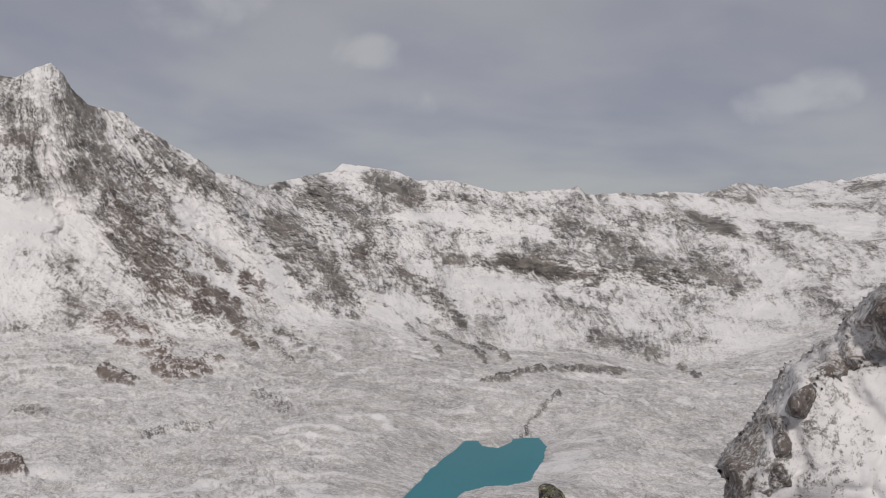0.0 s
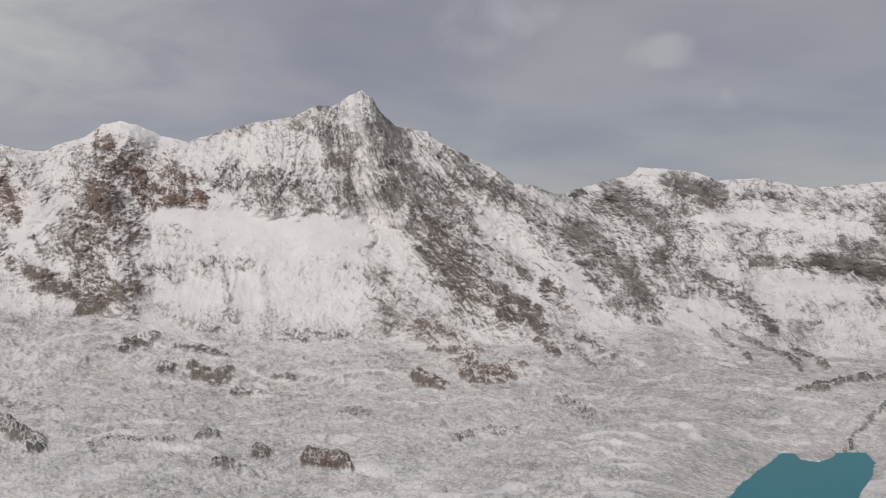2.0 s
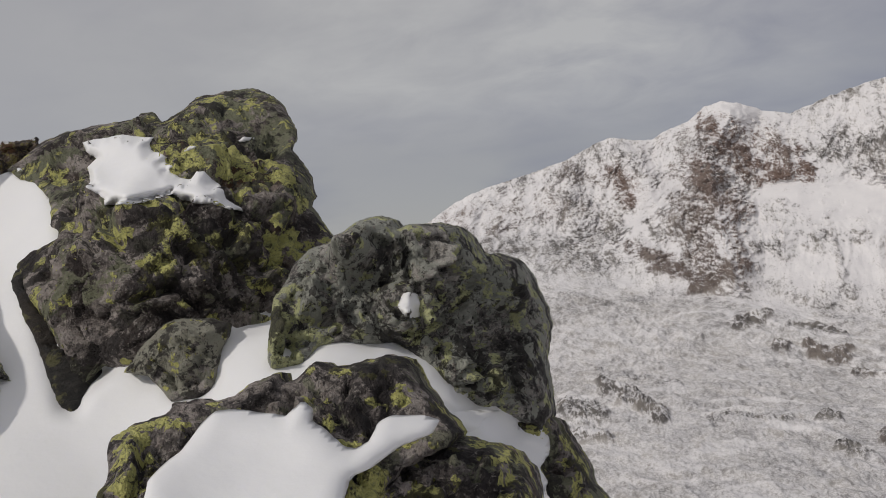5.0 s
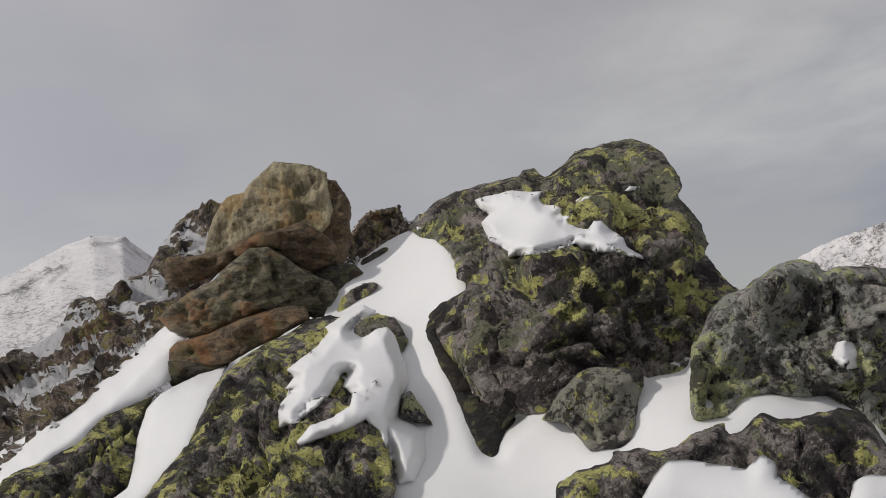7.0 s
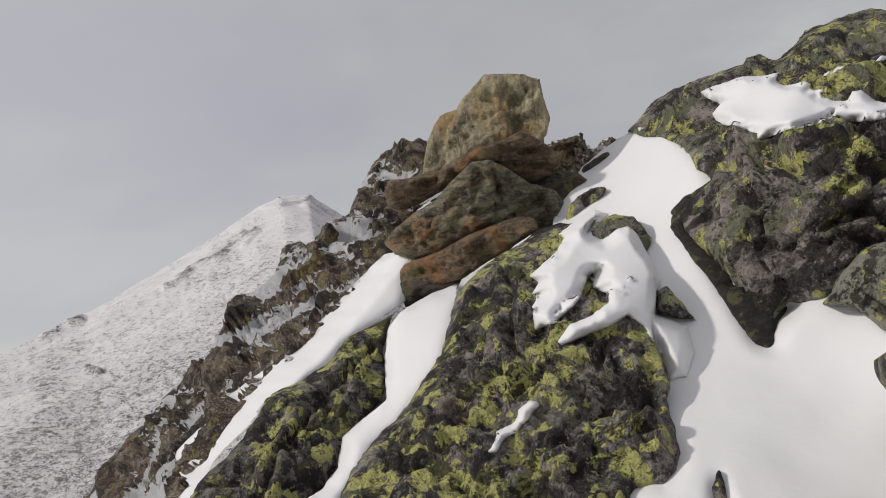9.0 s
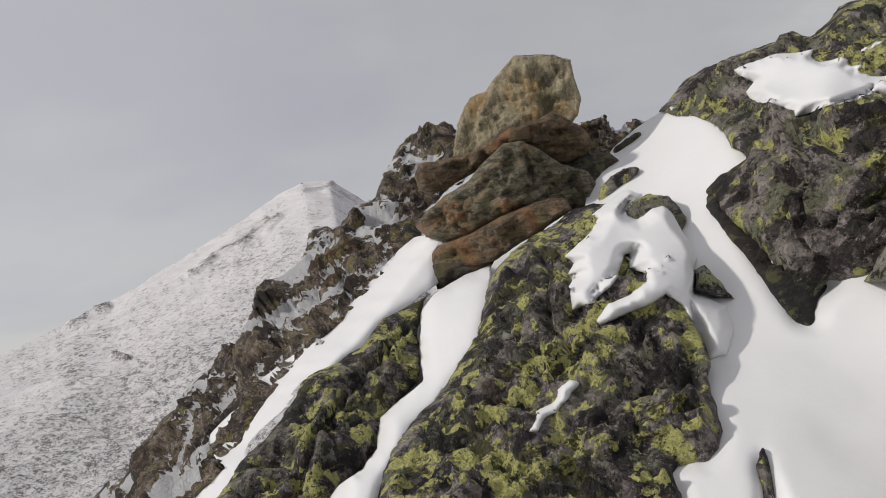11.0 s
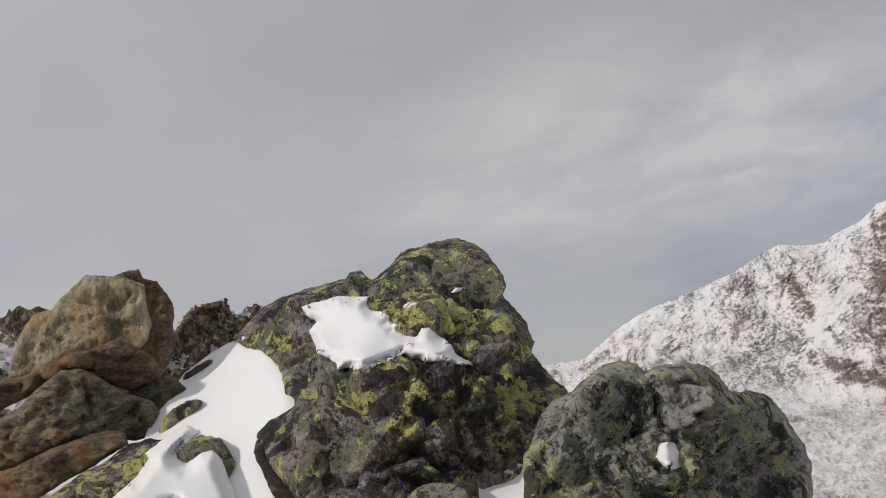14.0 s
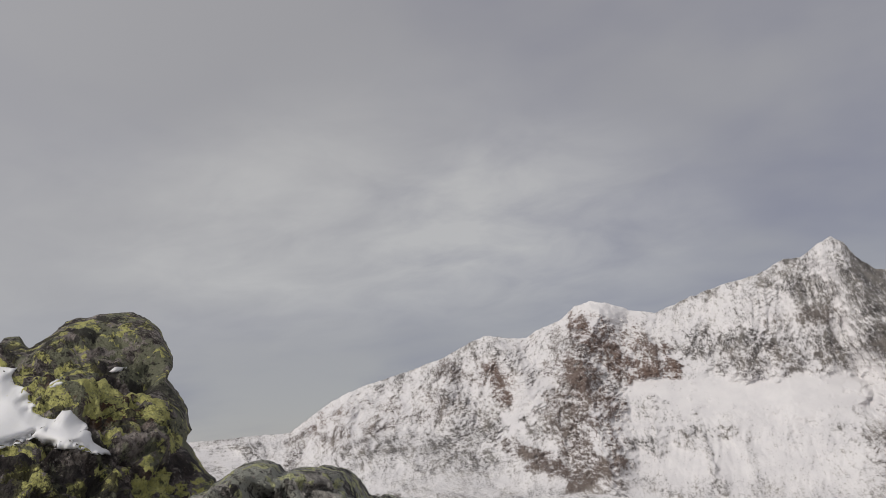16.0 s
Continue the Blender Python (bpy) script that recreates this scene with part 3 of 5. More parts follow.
# ribs of the walls: both ends, half width in degrees, height in metres
BUTTRESSES = [
    (22.7, 8.4, 20.5, 3.2, 2.05, 45), (20.5, 3.2, 16.8, -1.0, 2.39, 55), (16.8, -1.0, 12.3, -7.1, 2.05, 45), (35.5, 6.6,
    37.4, 3.2, 1.71, 50), (37.4, 3.2, 36.5, -4.0, 1.88, 60), (41.9, 4.7, 40.5, 1.0, 1.37, 30), (15.8, 5.7, 12.8, 1.7,
    1.37, 30), (12.8, 1.7, 10.0, -4.6, 1.37, 30), (27.4, 6.3, 27.6, 2.6, 1.37, 20), (45.8, 3.5, 45.1, -0.4, 1.37, 25),
    (4.6, 3.0, 1.5, -0.1, 1.37, 25), (1.5, -0.1, -0.6, -5.9, 1.37, 35), (7.6, 2.1, 4.8, -4.3, 1.37, 35), (-4.0, -1.7,
    -14.0, -2.5, 1.02, 25)
]


def make_land():
    """The whole land as one sheet round the summit, from the valley floor up to the crests and on to the horizon."""
    b = np.concatenate([np.arange(-34, 8, 0.075), np.arange(8, 58, 0.055), np.arange(58, 84, 0.5), np.arange(84, 118, 0.14), np.arange(118, 326.01, 2.0)])
    n = len(b)
    zone_left = smooth(b, 66, 80) * (1 - smooth(b, 122, 140))
    other = smooth(b, 122, 140) * (1 - smooth(b, 290, 320))
    bt = np.where(b > 220, b - 360, b)
    cr, cz = line(CREST_FAR + CREST_PEAK + CREST_LEFT, bt)
    wr, wz = line(WALL_FOOT, bt)
    fr, fz = line(FOOT, bt)
    dr, dz = line(FLOOR_FAR, bt)
    lr, lz = line(SUMMIT_RIDGE, bt)
    keys = []      # (distance, height) lines from the summit outwards
    def put(main_r, main_z, left_r, left_z, far_r, far_z):
        r = main_r * (1 - zone_left - other) + left_r * zone_left + far_r * other
        z = main_z * (1 - zone_left - other) + left_z * zone_left + far_z * other
        keys.append((r * np.ones(n), z * np.ones(n)))
    put(0.0, -0.2, 0.0, -0.2, 0.0, -0.2)
    put(2.5, -0.8, 2.5, -0.6, 2.5, -0.6)
    put(14.0, -9.0, 12.0, -4.0, 14.0, -6.0)
    put(330.0, -255.0, 90.0, -42.0, 330.0, -200.0)
    put(900.0, -303.0, 180.0, -50.0, 900.0, -260.0)
    put(dr, dz, lr * 0.6, lz * 0.5 - 35, 1500.0, -200.0)
    put(fr, fz, lr * 0.75, lz * 0.7 - 18, 1800.0, -120.0)
    put(wr, wz, lr * 0.9, lz * 0.9 - 6, 2100.0, 40.0)
    put(cr, cz, lr, lz, 2400.0, 160.0)
    put(cr + 350, cz - 160, lr + 60, lz - 40, 2900.0, -20.0)
    put(4850.0, -120.0, 4850.0, -120.0, 4850.0, -120.0)
    counts = [3, 5, 8, 12, 140, 90, 140, 190, 16, 6]
    R, Z, V = [], [], []
    for k, c in enumerate(counts):
        s = np.arange(c) / c
        if k == len(counts) - 1:
            s = np.linspace(0, 1, c)
        for q in s:
            R.append(keys[k][0] * (1 - q) + keys[k + 1][0] * q)
            Z.append(keys[k][1] * (1 - q) + keys[k + 1][1] * q)
            V.append(np.full(n, k + q - 4))
    R, Z, V = np.array(R), np.array(Z), np.array(V)
    # ease the kinks along the fall line
    for _ in range(14):
        Z[1:-1] = np.where((V[1:-1] > -0.9) & (V[1:-1] < 3.6), 0.25 * Z[:-2] + 0.5 * Z[1:-1] + 0.25 * Z[2:], Z[1:-1])
    B = np.radians(np.tile(b, (len(R), 1)))
    X, Y = -R * np.sin(B), R * np.cos(B)
    P = np.stack([X.ravel(), Y.ravel(), Z.ravel()], 1)
    v, r = V.ravel(), R.ravel()
    left = np.tile(zone_left, (len(R), 1)).ravel()
    main = 1 - np.tile(zone_left, (len(R), 1)).ravel()
    bb = np.degrees(B).ravel()
    bb = np.where(bb > 220, bb - 360, bb)
    wall = smooth(v, 1.7, 2.6) * (1 - smooth(v, 4.3, 5.0))
    valley = smooth(v, -0.6, 0.0) * (1 - smooth(v, 1.6, 2.4))
    crest_keep = 1 - 0.85 * np.exp(-((v - 4) / 0.22) ** 2)
    # buttresses and gullies that run down the fall line
    fall = np.stack([bb + 2.5 * fbm(P / 400.0, 3) + (v - 3) * 1.5, v * 1.5, r * 0.0], 1)
    gully = fbm(fall * 0.55, 5, 0.55, True)
    drift = np.stack([fbm(P / 300.0 + 3, 3), fbm(P / 300.0 + 8, 3), 0 * v], 1) * 60.0
    # ribs lean with the strata of each face
    arc = np.radians(bb) * 1900
    lean = 0.05 + 0.65 * smooth(-bb, -25, -17) - 0.5 * smooth(-bb, -12, -4)
    wander = 22 * fbm(P / 130.0 + 21, 4)
    ribs = np.stack([arc - lean * P[:, 2] + wander, P[:, 2] * 0.25 + 0.4 * wander, r * 0.2], 1)
    crag = fbm(np.stack([ribs[:, 0] + 0.6 * drift[:, 0], P[:, 2] * 0.38 + 0.5 * drift[:, 1], r * 0.3], 1) / 130.0, 6, 0.5, True)
    craglet = 0.6 * fbm(ribs / 22.0, 4, 0.55, True) + 0.4 * fbm((P + drift) * np.array([1.0, 1.0, 0.5]) / 16.0, 4, 0.55, True)
    lumps = fbm((P + drift) / 34.0, 5, 0.5, True)
    roll = fbm(P / 260.0, 5)
    ripple = fbm(np.stack([P[:, 0] / 120.0, P[:, 1] / 40.0, P[:, 2] / 60.0], 1), 5, 0.55, True)
    out, red, raised, clean = np.zeros(len(P)), np.zeros(len(P)), np.zeros(len(P)), np.zeros(len(P))
    hh = np.degrees(np.arctan2(P[:, 2] - 1.6, r + 1e-6))
    jag_b, jag_h = fbm(P / 45.0, 6, 0.65), fbm(P / 45.0 + 40, 6, 0.65)
    fray = fbm(P / 22.0 + 11, 4, 0.6)
    for b0, h0, b1, h1, half, amount, redness in OUTCROPS:
        near = (bb > min(b0, b1) - 3 * half - 1) & (bb < max(b0, b1) + 3 * half + 1)
        wild = 1.0 if amount > 0 else 1.5
        x, y = bb[near] + wild * jag_b[near] * min(2.2, 0.25 + half * 1.6) - b0, hh[near] + wild * jag_h[near] * min(1.4, 0.12 + half * 1.1) - h0
        ex, ey = b1 - b0, h1 - h0
        t = np.clip((x * ex + y * ey) / (ex * ex + ey * ey + 1e-9), 0, 1)
        d = np.hypot(x - t * ex, y - t * ey) / half * (1.0 if amount > 0 else 0.8)
        m = (1 - smooth(d, 0.25 if amount > 0 else 0.1, 1.3)) * np.clip(0.95 + 0.9 * fray[near], 0, 1)
        if amount > 0:
            out[near] = np.maximum(out[near], amount * m)
            raised[near] = np.maximum(raised[near], m * amount * np.minimum(16.0, 0.35 * half / 57.3 * r[near]))
            red[near] = np.maximum(red[near], redness * (1 - smooth(d, 0.6, 1.6)))
        else:
            clean[near] = np.minimum(clean[near], amount * m)
    out += clean
    pos = np.clip(out, 0, 1)
    calm = 1 + np.clip(1.6 * out, -0.93, 0)
    patchy = 0.45 + 1.1 * smooth(fbm(P / 190.0 + 60, 3), -0.35, 0.35)
    # buttresses: long ribs that stand out of the walls
    rib = np.zeros(len(P))
    for b0, h0, b1, h1, half, tall in BUTTRESSES:
        near = (bb > min(b0, b1) - 2 * half - 1) & (bb < max(b0, b1) + 2 * half + 1)
        x, y = bb[near] + 0.5 * jag_b[near] - b0, hh[near] + 0.4 * jag_h[near] - h0
        ex, ey = b1 - b0, h1 - h0
        t = np.clip((x * ex + y * ey) / (ex * ex + ey * ey + 1e-9), 0, 1)
        d = np.hypot(x - t * ex, y - t * ey) / half
        rib[near] = np.maximum(rib[near], tall * np.clip(1 - d, 0, 1) ** 1.2)
    out_move = main * (wall * (1 - 0.6 * np.exp(-((v - 4) / 0.10) ** 2)) * (calm * ((gully - gully.mean()) * 16 + (crag - crag.mean()) * 38 + (craglet - craglet.mean()) * 7 * patchy) + 1.5 * rib + raised * (0.8 + 0.9 * crag) + pos * craglet * 8))
    P = P * (1 - out_move / (r + 50.0))[:, None] + np.array([0, 0, 1.6]) * (out_move / (r + 50.0))[:, None]
    r = np.hypot(P[:, 0], P[:, 1])
    # solifluction lobes: wavy white steps that follow the contours of the valley floor
    swing = fbm(P / 210.0 + 13, 3) * 2.2 + fbm(P / 50.0 + 23, 3) * 0.25
    wave = np.sin(6.283 * (r / 62.0 + P[:, 0] / 260.0 + swing))
    lobes = smooth(wave, 0.45, 0.95) * smooth(fbm(P / 120.0 + 33, 3), -0.15, 0.35)
    up = main * (valley * (wave * 0.6 + lobes * 0.8) + valley * (roll * 13 + ripple * 7 + lumps * 6.0)
                 + (1 - wall) * (raised * (0.6 + 0.9 * crag) + pos * craglet * 12)) + left * smooth(v, -1.5, 0) * (fbm(P / 25.0, 6, 0.6) * 2.0 + pos * 2.0)
    far = smooth(r, 2500, 3200) * (v < 4.6)
    up += main * far * 10 * crag * crest_keep
    # the crest line itself is broken by small teeth
    up += main * np.exp(-((v - 4) / 0.05) ** 2) * 5.0 * fbm(P / 24.0 + 70, 4, 0.6)
    up += main * np.exp(-((v - 4) / 0.08) ** 2) * smooth(r, 2900, 3600) * 26.0 * fbm(P / 130.0 + 50, 5, 0.55)
    up += smooth(r, 1.5, 6) * (1 - smooth(r, 40, 150)) * 0.45 * fbm(P / 2.5, 6, 0.55)
    P[:, 2] += up
    # the lake's bowl
    lake = lake_shape(P[:, 0], P[:, 1])
    bank = smooth(-lake, 0, 140)
    shore = LAKE_Z - np.clip(lake, -200, 40) * 0.16 + 0.4
    P[:, 2] = np.where(lake > -140, np.where(lake > 0, np.minimum(shore - 0.8, LAKE_Z - 0.5), shore * (1 - bank) + np.maximum(P[:, 2], LAKE_Z + 3) * bank), np.where(lake > -450, np.maximum(P[:, 2], LAKE_Z + 3), P[:, 2]))
    # how much rock shows, from the steepness and the outcrops
    G = P.reshape(*R.shape, 3)
    du, dv = np.gradient(G, axis=0), np.gradient(G, axis=1)
    nz = np.cross(dv, du)
    nz = np.abs(nz[..., 2]) / (np.linalg.norm(nz, axis=2) + 1e-9)
    steep = 1 - smooth(nz.ravel(), 0.52, 0.86)
    even = nz.copy()
    for _ in range(45):
        even[1:-1, 1:-1] = (even[:-2, 1:-1] + even[2:, 1:-1] + even[1:-1, :-2] + even[1:-1, 2:]) / 4
    broken = np.clip((even - nz).ravel(), -0.3, 0.3)
    rock = 0.40 + 0.13 * fbm(P / 30.0 + 44, 5, 0.65) * wall * (1 + np.clip(1.5 * out, -0.9, 0)) + valley * (0.085 - 0.17 * lobes) + 0.05 * steep * wall + 0.08 * steep * valley + 0.20 * fbm(P / 150.0 + 9, 6, 0.55) * (1 - 0.4 * valley) + broken * (0.15 * wall + 0.7 * valley) + calm * wall * (0.26 * (craglet - craglet.mean()) + 0.20 * (crag - crag.mean()))
    rock = rock + 0.03 * main * (1 - smooth(bb, 6, 14)) + 0.015 * main * wall - 0.055 * left + np.where(out > 0, 0.18, 0.32) * out * (1 - 0.55 * valley) * (1 + 0.8 * valley * np.clip(fray, -1, 0.3)) + 0.07 * smooth(out, 0.5, 0.95) * (1 - 0.8 * valley)
    # coordinates that follow the fall line on the walls and the contours on the valley floor
    screes = left > 0.5
    close = r < 500
    fall_u = np.where(screes, P[:, 0] / 2.5, np.where(close, P[:, 0] / 4.0, (arc - lean * P[:, 2] + wander) / 7.5))
    fall_v = np.where(screes, (P[:, 1] + P[:, 2]) / 2.5, np.where(close, P[:, 1] / 4.0, (P[:, 2] + wander) / 20.0))
    values = {"rock": rock, "red": np.clip(red * (1 - 0.4 * valley), 0, 1), "floor": valley * main * (1 - smooth(pos, 0.12, 0.4)),
              "fall_u": fall_u, "fall_v": fall_v,
              "lie_u": (P[:, 0] + 2 * wander) / 15.0, "lie_v": (P[:, 1] * 0.9 + 0.4 * P[:, 0] + 60 * fbm(P / 200.0 + 31, 4)) / 11.5}
    cols = n - 1
    faces = grid_faces(len(R), n)
    fb, fv = np.tile(b[:-1], len(R) - 1), np.repeat(V[:-1, 0], cols)
    side = np.full(len(faces), 0)
    side[(fb > 10.6) & (fb < 64) & (fv >= 1.6) & (fv < 6)] = 1
    side[(fb <= 10.6) & (fv >= 1.6) & (fv < 6)] = 2
    side[(fb > 80) & (fb < 124) & (fv >= -1) & (fv < 6)] = 3
    for k, (name, mat, label) in enumerate((
            ("ground", SNOWY, "snow-dusted alpine valley floor with scree and moraines"),
            ("mountain", SNOWY, "steep pointed rocky peak with a snow bowl and reddish spurs"),
            ("mountain", SNOWY, "long snowy plateau mountain with a dark cliff band"),
            ("mountain", SNOWY_MID, "white scree slope of a nearby summit dotted with dark rocks"))):
        part_faces = faces[side == k]
        used = np.unique(part_faces)
        index = np.zeros(len(P), int)
        index[used] = np.arange(len(used))
        ob = finish(name, P[used], index[part_faces], mat, None, {key: val[used] for key, val in values.items()})
        tagged(ob, label, "ground" if k == 0 else "mountain", kind="structure" if k == 0 else "")


# the lake's shore: bearing and distance
SHORE = [(2.9, 1000), (2.1, 1040), (1.4, 1085), (0.5, 1165), (-0.7, 1240), (-1.6, 1320), (-2.3, 1322), (-2.6, 1290), (-3.6, 1280), (-4.2, 1310), (-4.5, 1340),
         (-6.0, 1352), (-6.5, 1300), (-6.4, 1230), (-5.9, 1180), (-5.6, 1120), (-4.2, 1095), (-2.9, 1090), (-1.6, 1066), (-0.8, 1020), (0.5, 975), (2.2, 965)]


def lake_shape(x, y):
    """Metres inside the shore line, below 0 outside."""
    ring = [(-r * math.sin(radians(b)), r * math.cos(radians(b))) for b, r in SHORE]
    near = (np.abs(x) < 400) & (y > 700) & (y < 1600)
    d = np.full(len(x), -500.0)
    d[near] = inside(x[near], y[near], ring) + 5.0 * fbm(np.c_[x[near], y[near], 0 * x[near]] / 40.0, 4)
    return d


def make_lake():
    n = 72
    verts, faces = [(25.0, 1160.0, LAKE_Z)], []
    for i in range(n):
        a = 2 * math.pi * i / n
        verts.append((25 + 300 * math.cos(a), 1160 + 300 * math.sin(a), LAKE_Z))
        faces.append((0, 1 + i, 1 + (i + 1) % n))
    tagged(finish("water", verts, faces, WATER), "opaque turquoise glacial lake in the snowy valley", "lake", kind="structure")


make_land()
make_lake()


# ---- boulders ----
def hull_planes(corners):
    bm = bmesh.new()
    for c in corners:
        bm.verts.new(c)
    bmesh.ops.convex_hull(bm, input=bm.verts)
    bm.normal_update()
    planes = [(f.normal.copy(), f.normal.dot(f.verts[0].co)) for f in bm.faces]
    bm.free()
    return np.array([n for n, _ in planes]), np.array([d for _, d in planes])


_balls = {}


def ball(level):
    if level not in _balls:
        bm = bmesh.new()
        bmesh.ops.create_icosphere(bm, subdivisions=level, radius=1.0)
        bm.verts.ensure_lookup_table()
        _balls[level] = (np.array([v.co for v in bm.verts]), np.array([[v.index for v in f.verts] for f in bm.faces]))
        bm.free()
    return _balls[level]


def boulder(name, corners, mat, seed, level=6, sharp=14, rough=0.03, parent=None, label="", category="rock", layered=0.0, breaks=14):
    """A weathered block: its corners, rounded, with lumps, ledges and cracks."""
    c = np.array(corners, float)
    mid = c.mean(0)
    n, d = hull_planes([Vector(q) for q in c - mid])
    keep = d > 1e-4
    n, d = n[keep], d[keep]
    dirs, faces = ball(level)
    span = c.max(0) - c.min(0)
    dirs = dirs * span
    dirs = dirs / np.linalg.norm(dirs, axis=1)[:, None]
    def reach(q):
        return (np.maximum(q @ n.T / d, 0) ** sharp).sum(1) ** (-1.0 / sharp)
    # rounding takes a little off the corners: give it back
    q = c - mid
    far = np.linalg.norm(q, axis=1)
    grow = np.clip(np.median(far / reach(q / far[:, None])), 1.0, 1.07)
    # flat breaks at odd angles
    rng = np.random.RandomState(seed)
    cuts = rng.normal(size=(breaks, 3))
    cuts /= np.linalg.norm(cuts, axis=1)[:, None]
    depth = ((dirs * (grow * reach(dirs))[:, None]) @ cuts.T).max(0) * rng.uniform(0.88, 1.0, breaks)
    n, d = np.vstack([n, cuts]), np.concatenate([d * grow, depth])
    P = dirs * reach(dirs)[:, None]
    size = float(np.mean(span))
    q = P + np.array([seed * 3.7, seed * 1.3, seed * 2.1])
    lump = fbm(q * 2.6 / max(size, 0.25), 3)
    chip = fbm((q + 0.08 * lump[:, None]) * 6.0 / max(1.0, size * 0.9), 6, 0.5, True)
    pit = fbm(q * 26.0 / max(1.0, size * 0.7), 4, 0.6)
    # ledges along tilted bedding
    bed = (q + 0.05 * lump[:, None]) @ np.array([0.3, 0.2, 0.93])
    ledge = (bed * 7 / max(1.0, size * 0.7)) % 1
    move = rough * (1.0 * lump + 1.25 * chip + 0.5 * pit + 0.5 * (ledge - 0.5) * (0.6 + layered)) * min(1.0, size * 1.6)
    P = P + dirs * move[:, None] + mid
    ob = finish(name, P, faces, mat, parent, {"cleft": chip})
    if parent is None:
        tagged(ob, label, category)
    return ob


# ---- the summit outcrop: each stone has an edge of (bearing, height angle) as seen from the standing place, and a depth at some spots of its face ----
STAND = np.array((-0.30, 0.06, 1.55))
STONES = []      # search trees of the stones, for the snow to lie on


def spots(b, e, d):
    """Places at bearings, height angles (degrees) and distances from the standing place."""
    b, e = np.radians(b), np.radians(e)
    return STAND + np.stack([-np.sin(b) * np.cos(e) * d, np.cos(b) * np.cos(e) * d, np.sin(e) * d], -1)


def face_depth(table):
    """A smooth distance over bearing and height angle through the given spots."""
    c = np.array(table, float)
    mid = c[:, :2].mean(0)
    A = np.c_[(c[:, :2] - mid) / 10.0, np.ones(len(c))]
    y = 1 / c[:, 2]
    k = np.linalg.solve(A.T @ A + (1e-2 if len(c) < 4 else 1e-4) * np.diag([1, 1, 0.0]), A.T @ y)
    def swell(d):
        return np.exp(-((d / 7.0) ** 2))
    M = swell(np.linalg.norm(c[:, None, :2] - c[None, :, :2], axis=2)) + 0.15 * np.eye(len(c))
    w = np.linalg.solve(M, y - A @ k)
    def depth(b, e):
        q = np.stack([b, e], -1)
        return 1 / np.clip(np.c_[(q - mid) / 10.0, np.ones(len(q))] @ k + swell(np.linalg.norm(q[:, None] - c[None, :, :2], axis=2)) @ w, 0.06, 0.8)
    return depth


def facets(p, size, seed, crisp=16.0):
    """Broken planes at odd angles: their height, and how near a seam between two of them lies."""
    q = p / size + seed * 1.7
    cell = np.floor(q).astype(np.int64)
    total, weight = np.zeros(len(p)), np.zeros(len(p))
    first, second = np.full(len(p), 9.0), np.full(len(p), 9.0)
    for dx in (-1, 0, 1):
        for dy in (-1, 0, 1):
            for dz in (-1, 0, 1):
                h = _perm[(_perm[(_perm[(cell[:, 0] + dx) & 4095] + cell[:, 1] + dy) & 4095] + cell[:, 2] + dz) & 4095]
                off = q - (cell + np.array([dx, dy, dz]) + 0.5 + 0.55 * _grad[h])
                d = (off**2).sum(1)
                w = np.exp(-crisp * d)
                total += w * ((off * _grad[(h + 77) & 4095]).sum(1) + 0.5 * _grad[(h + 191) & 4095, 0])
                weight += w
                closer = d < first
                second = np.where(closer, first, np.minimum(second, d))
                first = np.minimum(first, d)
    return total / (weight + 1e-12), np.exp(-(((np.sqrt(second) - np.sqrt(first)) / 0.07) ** 2))


def sheet(edge, pitch, at, fray, seed, coarse=9.0):
    """A fine net inside an edge: bearings, height angles, metres inside the edge, faces, and which points lie on the rim."""
    o = np.array(edge, float)
    deg = math.degrees(1.0 / at)           # degrees to the metre
    lo, hi = o.min(0) - 3 * pitch * deg, o.max(0) + 3 * pitch * deg
    nb, ne = [max(6, int((hi[k] - lo[k]) / (pitch * deg))) for k in (0, 1)]
    b, e = np.meshgrid(np.linspace(lo[0], hi[0], nb), np.linspace(lo[1], hi[1], ne))
    wob = np.stack([b.ravel() / deg, e.ravel() / deg, 0 * b.ravel() + seed], 1)
    sd = inside(b.ravel(), e.ravel(), edge) / deg + fray * (fbm(wob * coarse, 5, 0.6) + 0.5 * fbm(wob * coarse * 4, 3, 0.6))
    S = sd.reshape(ne, nb)
    ge, gb = np.gradient(S)
    norm = gb**2 + ge**2 + 1e-9
    pull = np.where((S < 0) & (S > -2.2 * pitch), -S, 0)
    b = b + np.clip(pull * gb / norm, -1.5, 1.5) * (hi[0] - lo[0]) / (nb - 1)
    e = e + np.clip(pull * ge / norm, -1.5, 1.5) * (hi[1] - lo[1]) / (ne - 1)
    faces = grid_faces(ne, nb)
    ok = (sd > -1.3 * pitch)[faces].all(1) & (sd > 0)[faces].any(1)
    faces = faces[ok]
    used = np.unique(faces)
    index = np.zeros(len(sd), int)
    index[used] = np.arange(len(used))
    faces = index[faces]
    b, e, sd = b.ravel()[used], e.ravel()[used], np.maximum(sd[used], 0)
    pairs = np.sort(np.stack([faces, np.roll(faces, -1, 1)], -1).reshape(-1, 2), 1)
    pairs, count = np.unique(pairs, axis=0, return_counts=True)
    rim = np.zeros(len(sd), bool)
    rim[pairs[count == 1].ravel()] = True
    return b, e, np.where(rim, 0, sd), faces, rim


def closed(name, front, back, faces, rim, mat, parent, attrs=None):
    """A solid from a front and a back net that meet at the rim."""
    n = len(front)
    index = np.arange(n)
    index[~rim] = n + np.arange((~rim).sum())
    attrs = {k: np.concatenate([v, v[~rim]]) for k, v in (attrs or {}).items()}
    return finish(name, np.vstack([front, back[~rim]]), np.vstack([faces[:, ::-1], index[faces]]), mat, parent, attrs)


